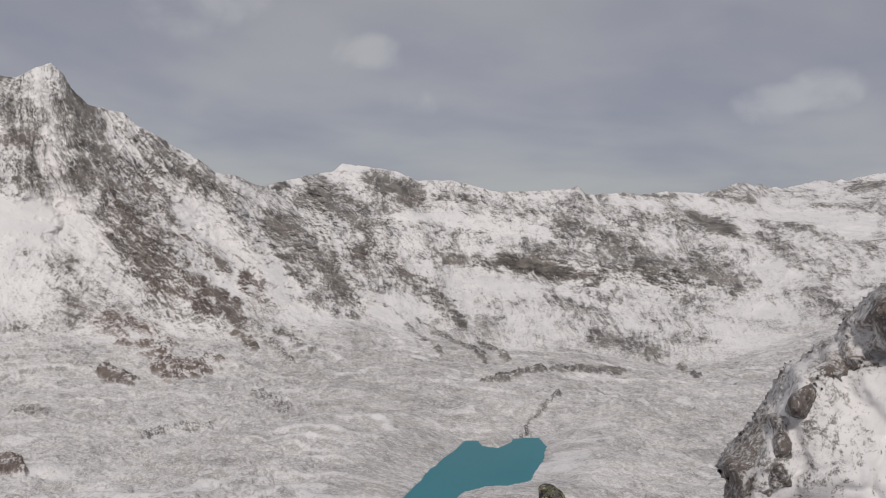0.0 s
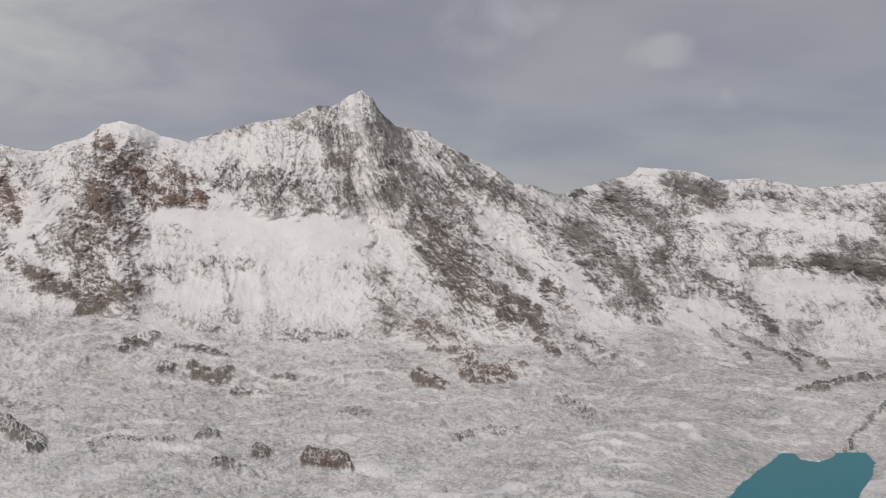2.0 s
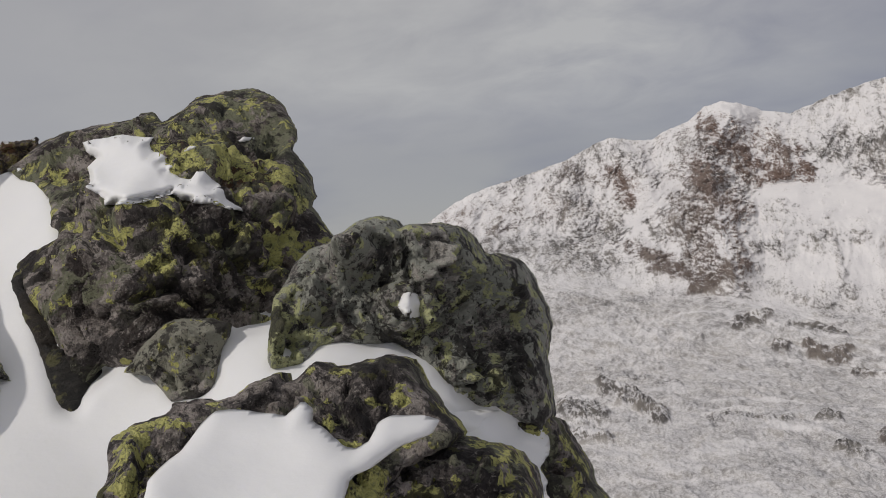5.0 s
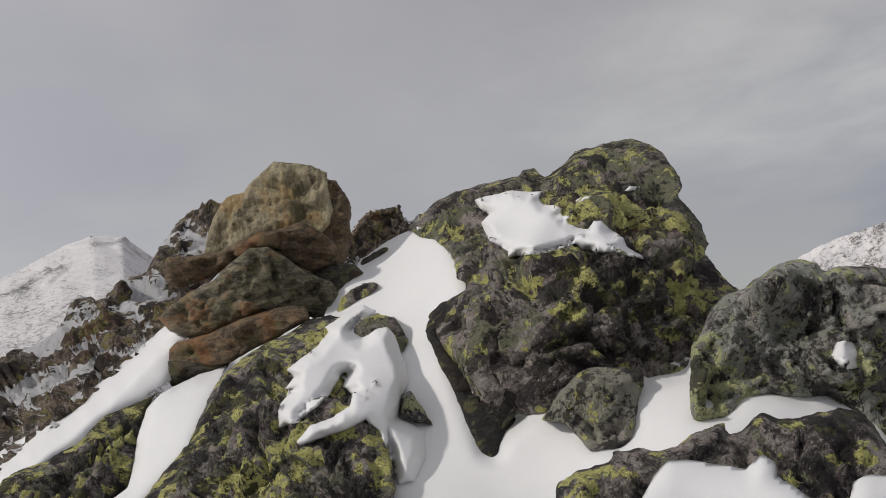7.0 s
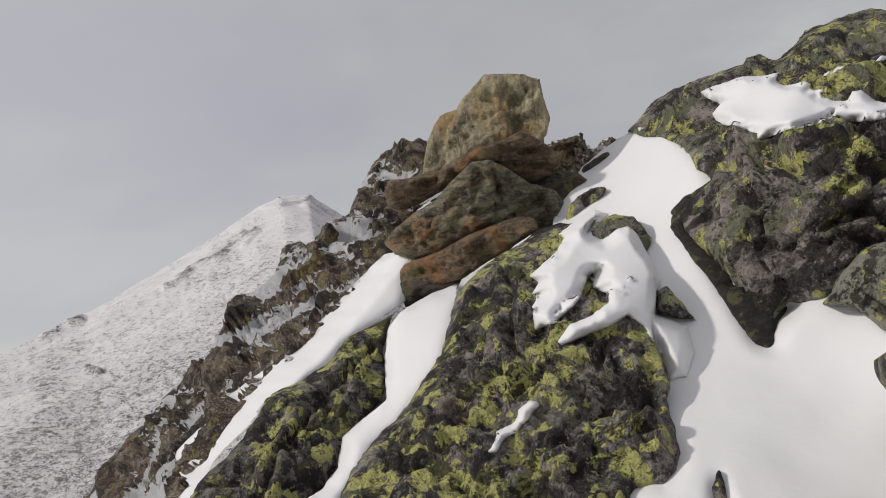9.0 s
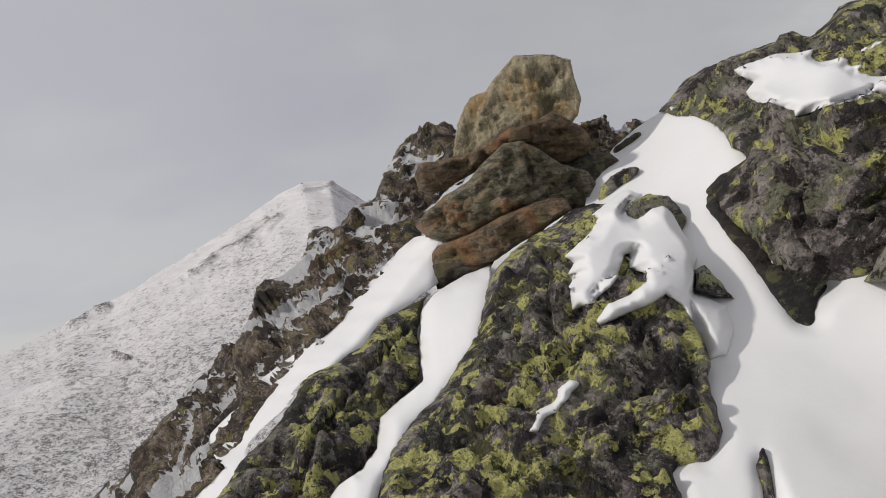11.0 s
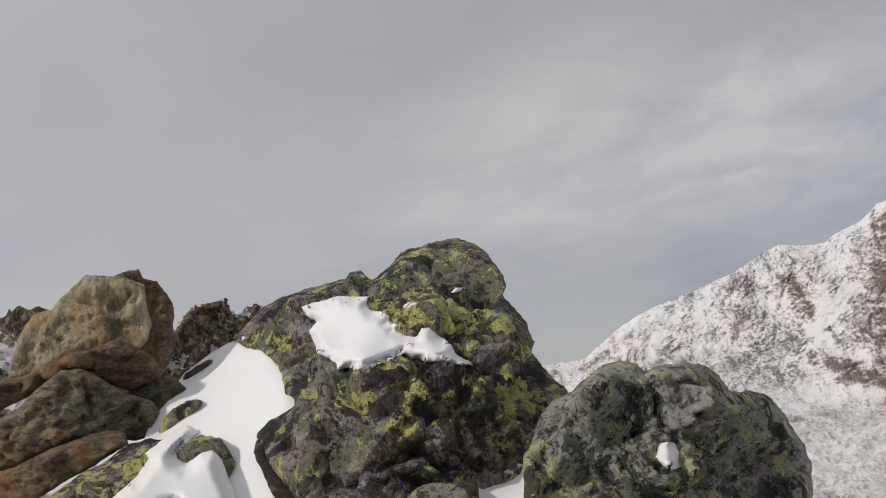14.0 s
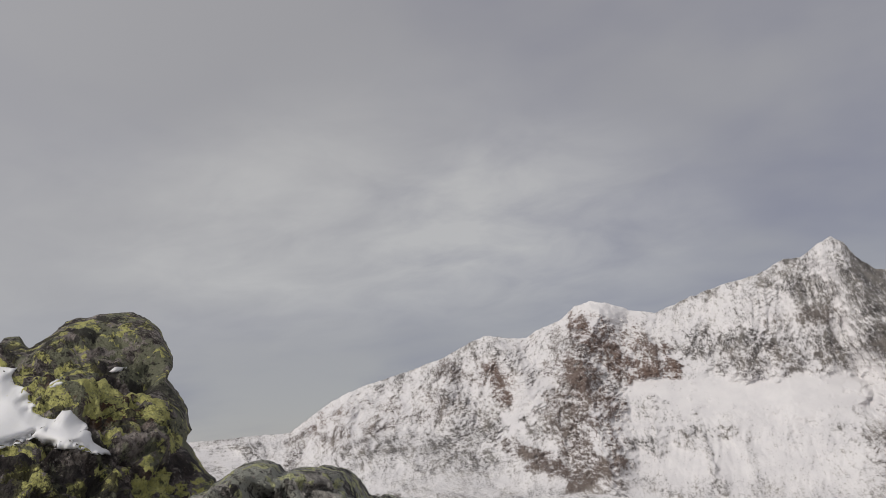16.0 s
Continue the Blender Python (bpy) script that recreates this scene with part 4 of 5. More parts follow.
def weathered(name, edge, depth, mat, seed, rough=0.04, turn=0.07, thick=0.5, parent=None, label="", category="rock", cracks=(), grain=0.22, pitch=0.0055, fray=0.010, bed=0.0, dust=None):
    """A broken, weathered stone: rounded at its edge, with flat breaks, cracks and pits, and a rough back."""
    field = face_depth(depth)
    at = float(np.median(np.array(depth)[:, 2]))
    pitch = pitch * max(1.0, at / 2.2)
    b, e, sd, faces, rim = sheet(edge, pitch, at, fray * max(1.0, at / 3), seed)
    D = field(b, e)
    p = spots(b, e, D)
    big, seam = facets(p, grain, seed)
    unit = max(1.0, at / 8.0)
    warp = p + 0.03 * unit * np.stack([fbm(p * 9 / unit + 5, 3), fbm(p * 9 / unit + 9, 3), fbm(p * 9 / unit + 13, 3)], 1)
    small, crease = facets(warp, grain * 0.33, seed + 5, 34.0)
    tiny, _ = facets(warp, grain * 0.12, seed + 9, 34.0)
    lump, pit = fbm(p * 0.48 / grain + seed, 3), fbm(warp * 26.0 / unit + seed, 5, 0.62)
    relief = 1.3 * big + 0.7 * small + 0.36 * tiny + 0.5 * lump + 0.34 * pit - 0.8 * seam * smooth(lump, -0.25, 0.1) - 0.3 * crease * smooth(lump, 0.1, -0.2)
    if bed:
        layer = ((warp @ np.array([0.25, 0.2, 0.95])) / bed) % 1
        relief = relief + 0.55 * (smooth(layer, 0.0, 0.85) - smooth(layer, 0.85, 1.0)) - 0.25
    for line_ in cracks:
        o = np.array(line_, float)
        near = np.full(len(b), 9.0)
        bb, ee = b + 0.35 * fbm(p * 14, 4), e + 0.35 * fbm(p * 14 + 31, 4)
        for (ax, ay), (cx, cy) in zip(o[:-1], o[1:]):
            t = np.clip(((bb - ax) * (cx - ax) + (ee - ay) * (cy - ay)) / ((cx - ax) ** 2 + (cy - ay) ** 2 + 1e-9), 0, 1)
            near = np.minimum(near, np.hypot(bb - ax - t * (cx - ax), ee - ay - t * (cy - ay)))
        relief = relief - 1.1 * np.exp(-((near / 0.22) ** 2)) + 0.5 * smooth(near, 1.4, 0.3)
    k = np.clip(sd / turn, 0, 1)
    curve = turn * (1 - np.sqrt(1 - (1 - k) ** 2))
    # the relief stands out along the face's own normal
    nudge = 0.4
    out_way = np.cross(spots(b + nudge, e, field(b + nudge, e)) - p, spots(b, e + nudge, field(b, e + nudge)) - p)
    out_way /= np.linalg.norm(out_way, axis=1)[:, None]
    out_way *= np.sign(((STAND - p) * out_way).sum(1))[:, None]
    relief = relief - relief.mean()
    front = spots(b, e, np.where(rim, D + turn, D + curve)) + out_way * (rough * relief * smooth(sd, 0.0, 0.05))[:, None]
    full = np.sqrt(np.clip(sd / (sd.max() + 1e-6), 0, 1))
    back = spots(b, e, D + turn + 0.05 + rough * 2 + thick * full * (1 + 0.3 * lump))
    values = {"cleft": relief}
    if dust is not None:                   # how much rock shows through the snow of a far slope, and how red it is
        values = {"rock": dust[0] + 0.07 * relief, "red": 0 * b + dust[1], "floor": 0 * b, "fall_u": p[:, 0] / 0.5, "fall_v": p[:, 2] / 0.9, "lie_u": p[:, 0], "lie_v": p[:, 1]}
    ob = closed(name, front, back, faces, rim, mat, parent, values)
    STONES.append(BVHTree.FromPolygons([tuple(v) for v in front], faces.tolist()))
    if parent is None:
        tagged(ob, label, category)
    return ob


def behind(b, e, more=()):
    """Distance to the nearest stone in each direction; 99 where there is none."""
    way_ = spots(b, e, np.ones(len(b))) - STAND
    eye = Vector(STAND)
    out = np.full(len(b), 99.0)
    for i, w in enumerate(way_):
        w = Vector(w)
        for tree in (*STONES, *more):
            hit = tree.ray_cast(eye, w, 14.0)
            if hit[0] is not None and hit[3] < out[i]:
                out[i] = hit[3]
    return out


def snow_bank(name, edge, depth, label, kind="", thick=0.10, lip=0.035, pitch=0.007, fray=0.006, under=True):
    """Drifted snow between the stones, with a soft rounded edge."""
    field = face_depth(depth)
    at = float(np.median(np.array(depth)[:, 2]))
    b, e, sd, faces, rim = sheet(edge, pitch, at, fray, 3.0, 5.0)
    D = field(b, e)
    p = spots(b, e, D)
    k = np.clip(sd / lip, 0, 1)
    D = D + lip * (1 - np.sqrt(1 - (1 - k) ** 2)) - 0.02 * fbm(p * 3.0, 3) - 0.003 * fbm(p * 14.0, 3)
    if under:                              # it runs in behind the stones' edges
        rock = behind(b, e)
        D = np.where(rock < 50, np.maximum(D, rock + 0.03), D)
        pairs = np.unique(np.sort(np.stack([faces, np.roll(faces, -1, 1)], -1).reshape(-1, 2), 1), axis=0)
        count = np.bincount(pairs.ravel(), minlength=len(b))
        for _ in range(10):
            D = 0.4 * D + 0.6 * (np.bincount(pairs[:, 0], D[pairs[:, 1]], len(b)) + np.bincount(pairs[:, 1], D[pairs[:, 0]], len(b))) / count
    ob = closed(name, spots(b, e, D), spots(b, e, D + 0.01 + thick * np.clip(sd / 0.1, 0, 1)), faces, rim, SNOW, None)
    tagged(ob, label, "snow", kind=kind)
    return BVHTree.FromPolygons([tuple(v) for v in spots(b, e, D)], faces.tolist())


def snow_patch(edge, at, thick, label, lip=0.03, pitch=0.006, fray=0.006, bridge=25, more=(), calm=0):
    """Snow that lies on the stones, bridges their hollows and thins out to a rounded lip."""
    b, e, sd, faces, rim = sheet(edge, pitch, at, fray, 8.0, 12.0)
    rock = behind(b, e, more)
    good = rock < 50
    base = np.where(good, rock, np.median(rock[good]))
    pairs = np.unique(np.sort(np.stack([faces, np.roll(faces, -1, 1)], -1).reshape(-1, 2), 1), axis=0)
    count = np.bincount(pairs.ravel(), minlength=len(b))
    for _ in range(calm):                  # the thick lip hides the small pits of the stone
        base = 0.4 * base + 0.6 * (np.bincount(pairs[:, 0], base[pairs[:, 1]], len(b)) + np.bincount(pairs[:, 1], base[pairs[:, 0]], len(b))) / count
    base = np.minimum(base, rock - 0.003)
    soft = base.copy()
    for _ in range(min(bridge // 10, 5)):           # over the highest bumps of the stone
        low = soft.copy()
        np.minimum.at(low, pairs[:, 0], soft[pairs[:, 1]])
        np.minimum.at(low, pairs[:, 1], soft[pairs[:, 0]])
        soft = low
    for _ in range(bridge):
        total = np.bincount(pairs[:, 0], soft[pairs[:, 1]], len(b)) + np.bincount(pairs[:, 1], soft[pairs[:, 0]], len(b))
        soft = 0.3 * soft + 0.7 * total / count
    k = np.clip(sd / lip, 0, 1)
    ease = smooth(sd, 0.0, 1.1 * lip)
    top = base * (1 - ease) + soft * ease - thick * np.sqrt(1 - (1 - k) ** 2) - 0.004 * fbm(spots(b, e, base) * 8.0, 3) * k
    top = np.where(rim, base + 0.004, np.minimum(top, base - 0.002 - 0.007 * k))
    tagged(closed("snow_patch", spots(b, e, top), spots(b, e, base + 0.04), faces, rim, SNOW, None), label, "snow")



BIG_EDGE = [
    (73.44, 1.13), (72.85, 1.59), (71.94, 2.09), (70.97, 2.48), (70.95, 2.92), (71.5, 3.2), (71.59, 4.07), (71.78, 4.73), (72.74, 5.67),
    (73.65, 5.95), (74.41, 6.44), (73.72, 6.9), (72.61, 7.89), (71.28, 8.49), (69.37, 8.78), (67.34, 8.97), (67.09, 9.26), (66.43, 9.28),
    (65.94, 8.8), (65.67, 8.63), (64.63, 9.36), (63.79, 10.01), (61.29, 10.39), (60.36, 10.33), (59.38, 9.89), (58.61, 9.27), (57.76, 7.69),
    (57.74, 7.12), (58.01, 6.66), (56.87, 5.04), (56.61, 4.33), (56.55, 3.67), (56.84, 3.19), (55.84, 1.6), (55.25, 0.94), (54.94, 0.48),
    (55.08, -2.2), (57.97, -3.62), (61.16, -4.3), (64.45, -5.3), (67.34, -5.49), (68.52, -5.2), (69.28, -5.94), (69.59, -6.78), (70.18, -6.64),
    (70.77, -5.28), (71.17, -3.6), (71.95, -1.89), (72.81, -0.52)
]

BIG_DEPTH = [
    (60.36, 10.3, 3.6), (63.77, 10.07, 3.69), (66.51, 8.92, 3.65), (71.22, 6.54, 3.24), (60.69, 7.33, 3), (57.74, 7.25, 3.29), (59.37, 4.43, 2.68),
    (63.43, 5.7, 2.72), (60, 3.27, 2.53), (68.87, 4.37, 2.6), (73.79, 7.16, 3.61), (58.53, 2.29, 2.53), (67.91, 2.83, 2.33), (66.93, -0.64, 2.23),
    (64.78, -1.46, 2.16), (71.28, -0.59, 2.44), (73.46, 0.89, 2.65), (69.98, -7.34, 2.25), (62.87, -1.26, 2.28), (56.53, 2.92, 2.94),
    (57.12, -1.12, 2.56)
]

BIG_CRACK_0 = [
    (68.58, 4.15), (66.95, 4.32), (64.71, 4.37), (62.48, 4.25), (61.38, 3.59), (59.71, 2.54), (58.34, 2.75)
]

BIG_CRACK_1 = [
    (65.87, -1.53), (64.15, -0.87), (62.82, -2.07), (60.46, -2.8), (58.6, -2.8)
]

BIG_CRACK_2 = [
    (68.92, 4.05), (68.19, 0.87), (69.43, -2.21), (68.43, -4.98)
]

LEDGE_EDGE = [
    (73.49, 0.88), (73.76, 0.21), (72.95, -1.79), (72.27, -3.15), (71.69, -4.83), (71.29, -6.33), (70.94, -7.31), (70.27, -7.78), (69.65, -7.55),
    (69.49, -6.89), (69.12, -6.13), (67.17, -5.06), (66.96, -1.79), (69.48, 0.76), (72.17, 1.27)
]

LEDGE_DEPTH = [
    (73.55, 0.44, 2.6), (69.94, -7.86, 2.19), (71.38, -3.11, 2.4), (67.31, -4.79, 2.39)
]

WEDGE_EDGE = [
    (67.13, -5.7), (66.19, -4.74), (65.33, -3.83), (64.48, -2.97), (63.3, -2.75), (61.79, -2.9), (60.73, -3.44), (60.9, -4.28), (61.29, -5.59),
    (61.42, -6.42), (61.79, -7.23), (62.47, -7.56), (62.98, -7.77), (64.32, -7.75), (64.86, -7.06), (65.58, -6.04), (66.39, -5.79)
]

WEDGE_DEPTH = [
    (62.17, -6.71, 2.06), (64.87, -3.82, 2.12), (66.17, -7.27, 2.06), (61.58, -3.85, 2.1)
]

DOME_EDGE = [
    (54.12, 1.41), (54.66, 0.98), (55.86, 0.57), (56.7, -0.21), (57.2, -1.19), (57.85, -2.15), (58.08, -3.32), (58.26, -4.49), (58.24, -5.86),
    (58.1, -6.31), (57.29, -6.36), (56.16, -6.14), (55.81, -5.7), (55.31, -5.27), (53.99, -5.16), (52.67, -5.52), (51, -5.53), (50.04, -6.19),
    (48.81, -7.49), (48.36, -8.54), (48.37, -9.55), (47.7, -9.94), (45.52, -9.95), (44.21, -10.71), (43.04, -11.28), (42.48, -10.43), (42.53, -9.27),
    (42.65, -8.27), (42.72, -7.26), (42.48, -5.95), (42.32, -5.13), (42.52, -4.11), (43, -3.22), (43.41, -2), (44.09, -1.11), (45.05, -0.66),
    (45.4, -0.76), (45.79, -0.55), (46.28, 0.44), (46.85, 1.15), (47.63, 1.38), (48.87, 1.64), (49.86, 1.67), (50.22, 1.5), (50.49, 2.04),
    (51.57, 2.3), (52.65, 2.18), (53.58, 1.64)
]

DOME_DEPTH = [
    (49.74, -3.24, 2.23), (50.25, 1.3, 2.12), (54.21, 1.18, 2.28), (54.38, 0.27, 2.16), (52.94, -1.82, 2.07), (49.41, 0.08, 2.17),
    (56.91, -4.32, 2.03), (46.96, -0.94, 2.19), (44.8, -5.7, 2.25), (46.49, -7.01, 2.2), (44.37, -1.34, 2.57), (42.97, -4.64, 2.52),
    (43.15, -9.41, 2.45)
]

DOME_CRACK_0 = [
    (50.21, 1.63), (49.87, 0.57), (49.6, -0.32), (49.49, -1.54), (49.31, -2.24)
]

DOME_CRACK_1 = [
    (49.31, -2.24), (49.48, -4.98), (50.65, -5.22)
]

FOOT_EDGE = [
    (45.53, -9.92), (44.3, -10.55), (43.01, -10.35), (42.31, -10.8), (41.89, -11.8), (41.33, -12.64), (40.76, -13.62), (40.61, -14.26),
    (40.18, -14.91), (39.66, -15.55), (38.72, -17.72), (42.05, -17.61), (42.94, -14.45), (43.7, -12.97), (44.56, -11.61)
]

FOOT_DEPTH = [
    (43.15, -10.11, 2.45), (42.57, -11.76, 2.55), (45.36, -11.95, 2.27), (43.49, -16.33, 2.24)
]

LOW_EDGE = [
    (66.69, -14.1), (66.32, -12.28), (65.98, -11.7), (66.3, -10.07), (66.12, -9.23), (65.19, -8.86), (63.9, -8.55), (62.82, -8.31), (62.63, -7.84),
    (61.29, -7.75), (59.96, -7.76), (58.97, -7.56), (58.31, -7.02), (56.97, -6.68), (56.3, -6.64), (56.14, -7.23), (55.26, -7.08), (54.6, -6.33),
    (54.1, -6.07), (53.24, -6.52), (51.91, -6.4), (51.27, -6.22), (49.98, -6.1), (48.93, -6.56), (48.23, -7.39), (47.65, -8.31), (46.89, -9.35),
    (45.99, -10.23), (45.5, -11.01), (46.17, -11.68), (48.62, -12.8), (51.2, -16.74), (61.2, -16.71)
]

LOW_DEPTH = [
    (56.3, -9.43, 1.61), (63.79, -11.79, 1.48), (62.45, -8, 1.55), (65.74, -9.12, 1.58), (53.78, -6.75, 1.61), (47.82, -9.95, 1.64),
    (51.53, -14.82, 1.38), (64.68, -13.41, 1.31), (50.6, -6.38, 1.69)
]

LOWEST_EDGE = [
    (51.99, -16.73), (52.01, -13.88), (51.73, -13.13), (50.65, -12.9), (49.14, -12.37), (47.95, -11.82), (47.04, -11.56), (46.38, -11.35),
    (45.69, -11.14), (45.17, -11.5), (43.88, -11.77), (42.7, -12.35), (41.94, -13.27), (41.58, -14.23), (40.84, -17.33)
]

LOWEST_DEPTH = [
    (49.07, -12.83, 1.57), (50.68, -14.94, 1.46), (44.13, -12.2, 1.71), (42.38, -15.44, 1.59)
]

SLAB_EDGE = [
    (86.4, -1.91), (85.8, -1.11), (84.83, -0.36), (83.36, 0.32), (81.94, 0.82), (80.47, 1.5), (79.46, 1.67), (78.01, 1.58), (76.4, 0.85),
    (75.37, -0.93), (75.49, -3.4), (76.35, -5.03), (76.42, -5.78), (76.34, -6.74), (76.06, -7.78), (76.04, -8.77), (76.44, -9.7), (76.47, -11.31),
    (76.51, -12.59), (76.96, -13.65), (77.78, -14.35), (79.36, -14.33), (79.78, -14.75), (79.45, -17.89), (98.05, -15.06), (96.26, -13.01),
    (95.62, -12.11), (94.55, -10.7), (93.14, -9.29), (91.32, -8.24), (89.28, -6.17), (88.07, -4.99), (87.26, -3.37)
]

SLAB_DEPTH = [
    (83.77, -2.95, 2.39), (78.42, -3.38, 2.29), (76.33, -7.08, 2.08), (78.57, -12.05, 1.94), (83.87, 0.1, 2.92), (78.04, -1.1, 2.61),
    (88.69, -14.42, 1.81), (94, -10.73, 2.04), (88.6, -4.9, 2.46), (79.22, -16.3, 1.78)
]

SLAB_CRACK_0 = [
    (83.45, -0.03), (83.17, -2.99), (84.25, -4.94), (83.42, -7.14), (81.04, -8.15)
]

SLAB_CRACK_1 = [
    (89.11, -6.89), (86.23, -8.38), (82.86, -7.56)
]

SLAB_CRACK_2 = [
    (91.95, -11.14), (88.58, -10.36), (86.92, -11.61)
]

SIDE_EDGE = [
    (89.52, -1.74), (89.93, -2.2), (90.4, -3), (90.97, -4.29), (91.08, -5.64), (91.64, -6.91), (92.84, -7.74), (94.12, -8.54), (94.73, -10.08),
    (96.05, -11.15), (97.57, -11.69), (98.9, -14.68), (106.27, -13.11), (103.4, -10.43), (102.18, -9.27), (100.69, -8.43), (99.05, -6.93),
    (97.54, -5.36), (95.88, -4.95), (94.14, -4.19), (92.61, -2.87), (91.22, -2.38)
]

SIDE_DEPTH = [
    (91.5, -2.24, 3.06), (97.07, -5.17, 2.77), (101.49, -7.94, 2.53), (107.1, -13.19, 2.24), (99.91, -14.22, 2.16), (93.31, -7.68, 2.62),
    (90.99, -4.57, 2.89)
]

SIDE_CRACK = [
    (91.42, -3.55), (94.43, -5.83), (97.49, -8.66), (99.84, -11.43)
]

KNOB_EDGE = [
    (78.3, 0.56), (77.7, 1.32), (76.69, 1.57), (75.44, 1.35), (74.98, 0.57), (74.79, -0.23), (75.24, -1.07), (76.77, -1.01), (77.96, -0.33)
]

KNOB_DEPTH = [
    (77.24, 0.63, 2.72), (75.55, 0.64, 2.69), (75.91, -1.09, 2.63)
]

PLATE_EDGE = [
    (79.1, 1.76), (78.74, 2.67), (78.03, 3.08), (77.15, 3.45), (76.45, 3.26), (76.91, 2.76), (77.81, 2.22), (78.56, 1.55)
]

PLATE_DEPTH = [
    (78.87, 2.03, 3.11), (76.99, 2.76, 3.11)
]

TOOTH_EDGE = [
    (75.47, -4.54), (75.37, -3.4), (74.8, -3.19), (74.16, -4.23), (73.61, -5.37), (74.76, -5.06)
]

TOOTH_DEPTH = [
    (75.07, -3.69, 2.33), (73.78, -4.74, 2.3)
]

PEBBLE_EDGE = [
    (75.84, -17.3), (75.5, -14.93), (75.14, -14.2), (74.8, -14.04), (74.6, -14.7), (74.52, -15.92), (74.66, -17.4)
]

PEBBLE_DEPTH = [
    (75.32, -15.45, 1.8), (75.96, -16.79, 1.77)
]

CAP_EDGE = [
    (86.57, 5.94), (86.3, 6.97), (86.02, 7.77), (85.59, 8.54), (85.06, 9.2), (84.04, 9.43), (83.63, 9.94), (82.7, 10.7), (82.13, 11.15), (81, 10.95),
    (79.86, 10.76), (78.93, 10.29), (78.94, 9.27), (78.8, 7.92), (79.12, 7.04), (79.81, 6.41), (80.94, 6.57), (82.08, 6.73), (83.27, 6.56),
    (84.29, 6.37), (84.84, 5.94), (85.7, 5.72)
]

CAP_DEPTH = [
    (82.01, 11.04, 3.46), (78.85, 10.31, 3.4), (78.96, 7.44, 3.32), (86.01, 7.43, 3.48)
]

TWO_EDGE = [
    (89, 5.34), (88.71, 5.89), (87.39, 5.89), (85.73, 6), (84.69, 6.42), (83.3, 6.98), (81.6, 7.16), (80.73, 7.44), (79.94, 7.05), (78.87, 6.1),
    (78.54, 5.4), (78.78, 4.72), (80.23, 4.32), (81.51, 4.97), (82.79, 5.46), (83.78, 5.58), (84.83, 5.07), (86.21, 4.6), (87.24, 4.24),
    (88.25, 3.98), (88.87, 4.38)
]

TWO_DEPTH = [
    (78.35, 6.63, 3.29), (82.07, 6.62, 3.21), (88.65, 5.21, 3.42)
]

THREE_EDGE = [
    (89.44, 2.43), (88.73, 3.08), (87.35, 3.86), (86.16, 4.34), (85.06, 5.34), (83.8, 6.13), (82.8, 6.1), (81.87, 5.49), (80.66, 4.36),
    (79.22, 3.68), (78.81, 2.91), (79.05, 1.69), (80.31, 1.61), (81.95, 1.98), (83.29, 1.98), (84.65, 1.6), (86.01, 1.2), (87.65, 1.05), (88.88, 1.63)
]

THREE_DEPTH = [
    (85.15, 5.64, 3.13), (84.86, 3, 3.12), (83.42, 6.18, 3.16), (78.9, 3.55, 3.23), (89.37, 2.55, 3.5)
]

FOUR_EDGE = [
    (88.96, 0.51), (88.55, 0.91), (86.72, 1.25), (84.66, 1.96), (82.96, 2.32), (81.61, 2.51), (80.82, 2.29), (80.59, 1.55), (81.47, 1.17),
    (82.88, 0.53), (84.27, 0.05), (85.49, -0.55), (86.98, -0.66), (88.27, -0.63), (88.96, -0.43)
]

FOUR_DEPTH = [
    (84.77, 1.31, 3.07), (88.78, 0.52, 3.3), (81.87, 2.39, 3.11)
]

FIVE_EDGE = [
    (89.04, -0.11), (86.93, -0.33), (85.26, -0.28), (85.97, -1.12), (87.71, -1.35), (88.93, -1.58)
]

FIVE_DEPTH = [
    (87.85, -0.36, 3.2), (85.28, 0.36, 3.16)
]

LOOSE_EDGE = [
    (80.59, 4.19), (78.97, 4.99), (78.51, 4.75), (77.7, 4.63), (77.23, 4.05), (78.23, 3.35), (78.91, 2.59), (79.63, 2.87)
]

LOOSE_DEPTH = [
    (78.69, 5.09, 3.38), (77.36, 5.91, 3.4), (78, 4.02, 3.28)
]

PEAKLET_EDGE = [
    (77.99, 6.74), (77.49, 7.32), (77.01, 7.65), (75.78, 7.68), (75.21, 7.87), (75.02, 7.11), (74.56, 6.66), (74.21, 7.14), (73.63, 7.27),
    (72.96, 6.96), (72.47, 6.08), (75.18, 3.84), (76.8, 2.79), (80.95, 2.14), (79.93, 4.46)
]

PEAKLET_DEPTH = [
    (75.25, 7.78, 31.62), (75.96, 7.71, 31.51), (75.06, 6.97, 31.17), (74.55, 7.66, 31.71)
]

BACK_EDGE = [
    (83.41, 6.82), (83.01, 9.2), (81.57, 9.97), (80.69, 10.32), (80.25, 10.43), (79.67, 10.44), (79.5, 9.98), (78.99, 9.71), (78.44, 9.18),
    (77.97, 8.18), (78.16, 6.79), (78.05, 5.84), (78.69, 4.61), (79.06, 4.26), (80.27, 3.36), (83.59, 3.26)
]

BACK_DEPTH = [
    (79.87, 9.5, 7.48), (78.27, 7.43, 7.58), (79.03, 4.73, 7.18), (81.79, 6.31, 7.17)
]

SHADY_EDGE = [
    (77.81, 4.19), (77.29, 4.85), (76.57, 5.28), (75.79, 5.46), (75.55, 5.27), (76.13, 4.88), (76.84, 4.52), (77.39, 4.13)
]

SHADY_DEPTH = [
    (77.43, 5.37, 3.42), (75.72, 6.2, 3.43)
]

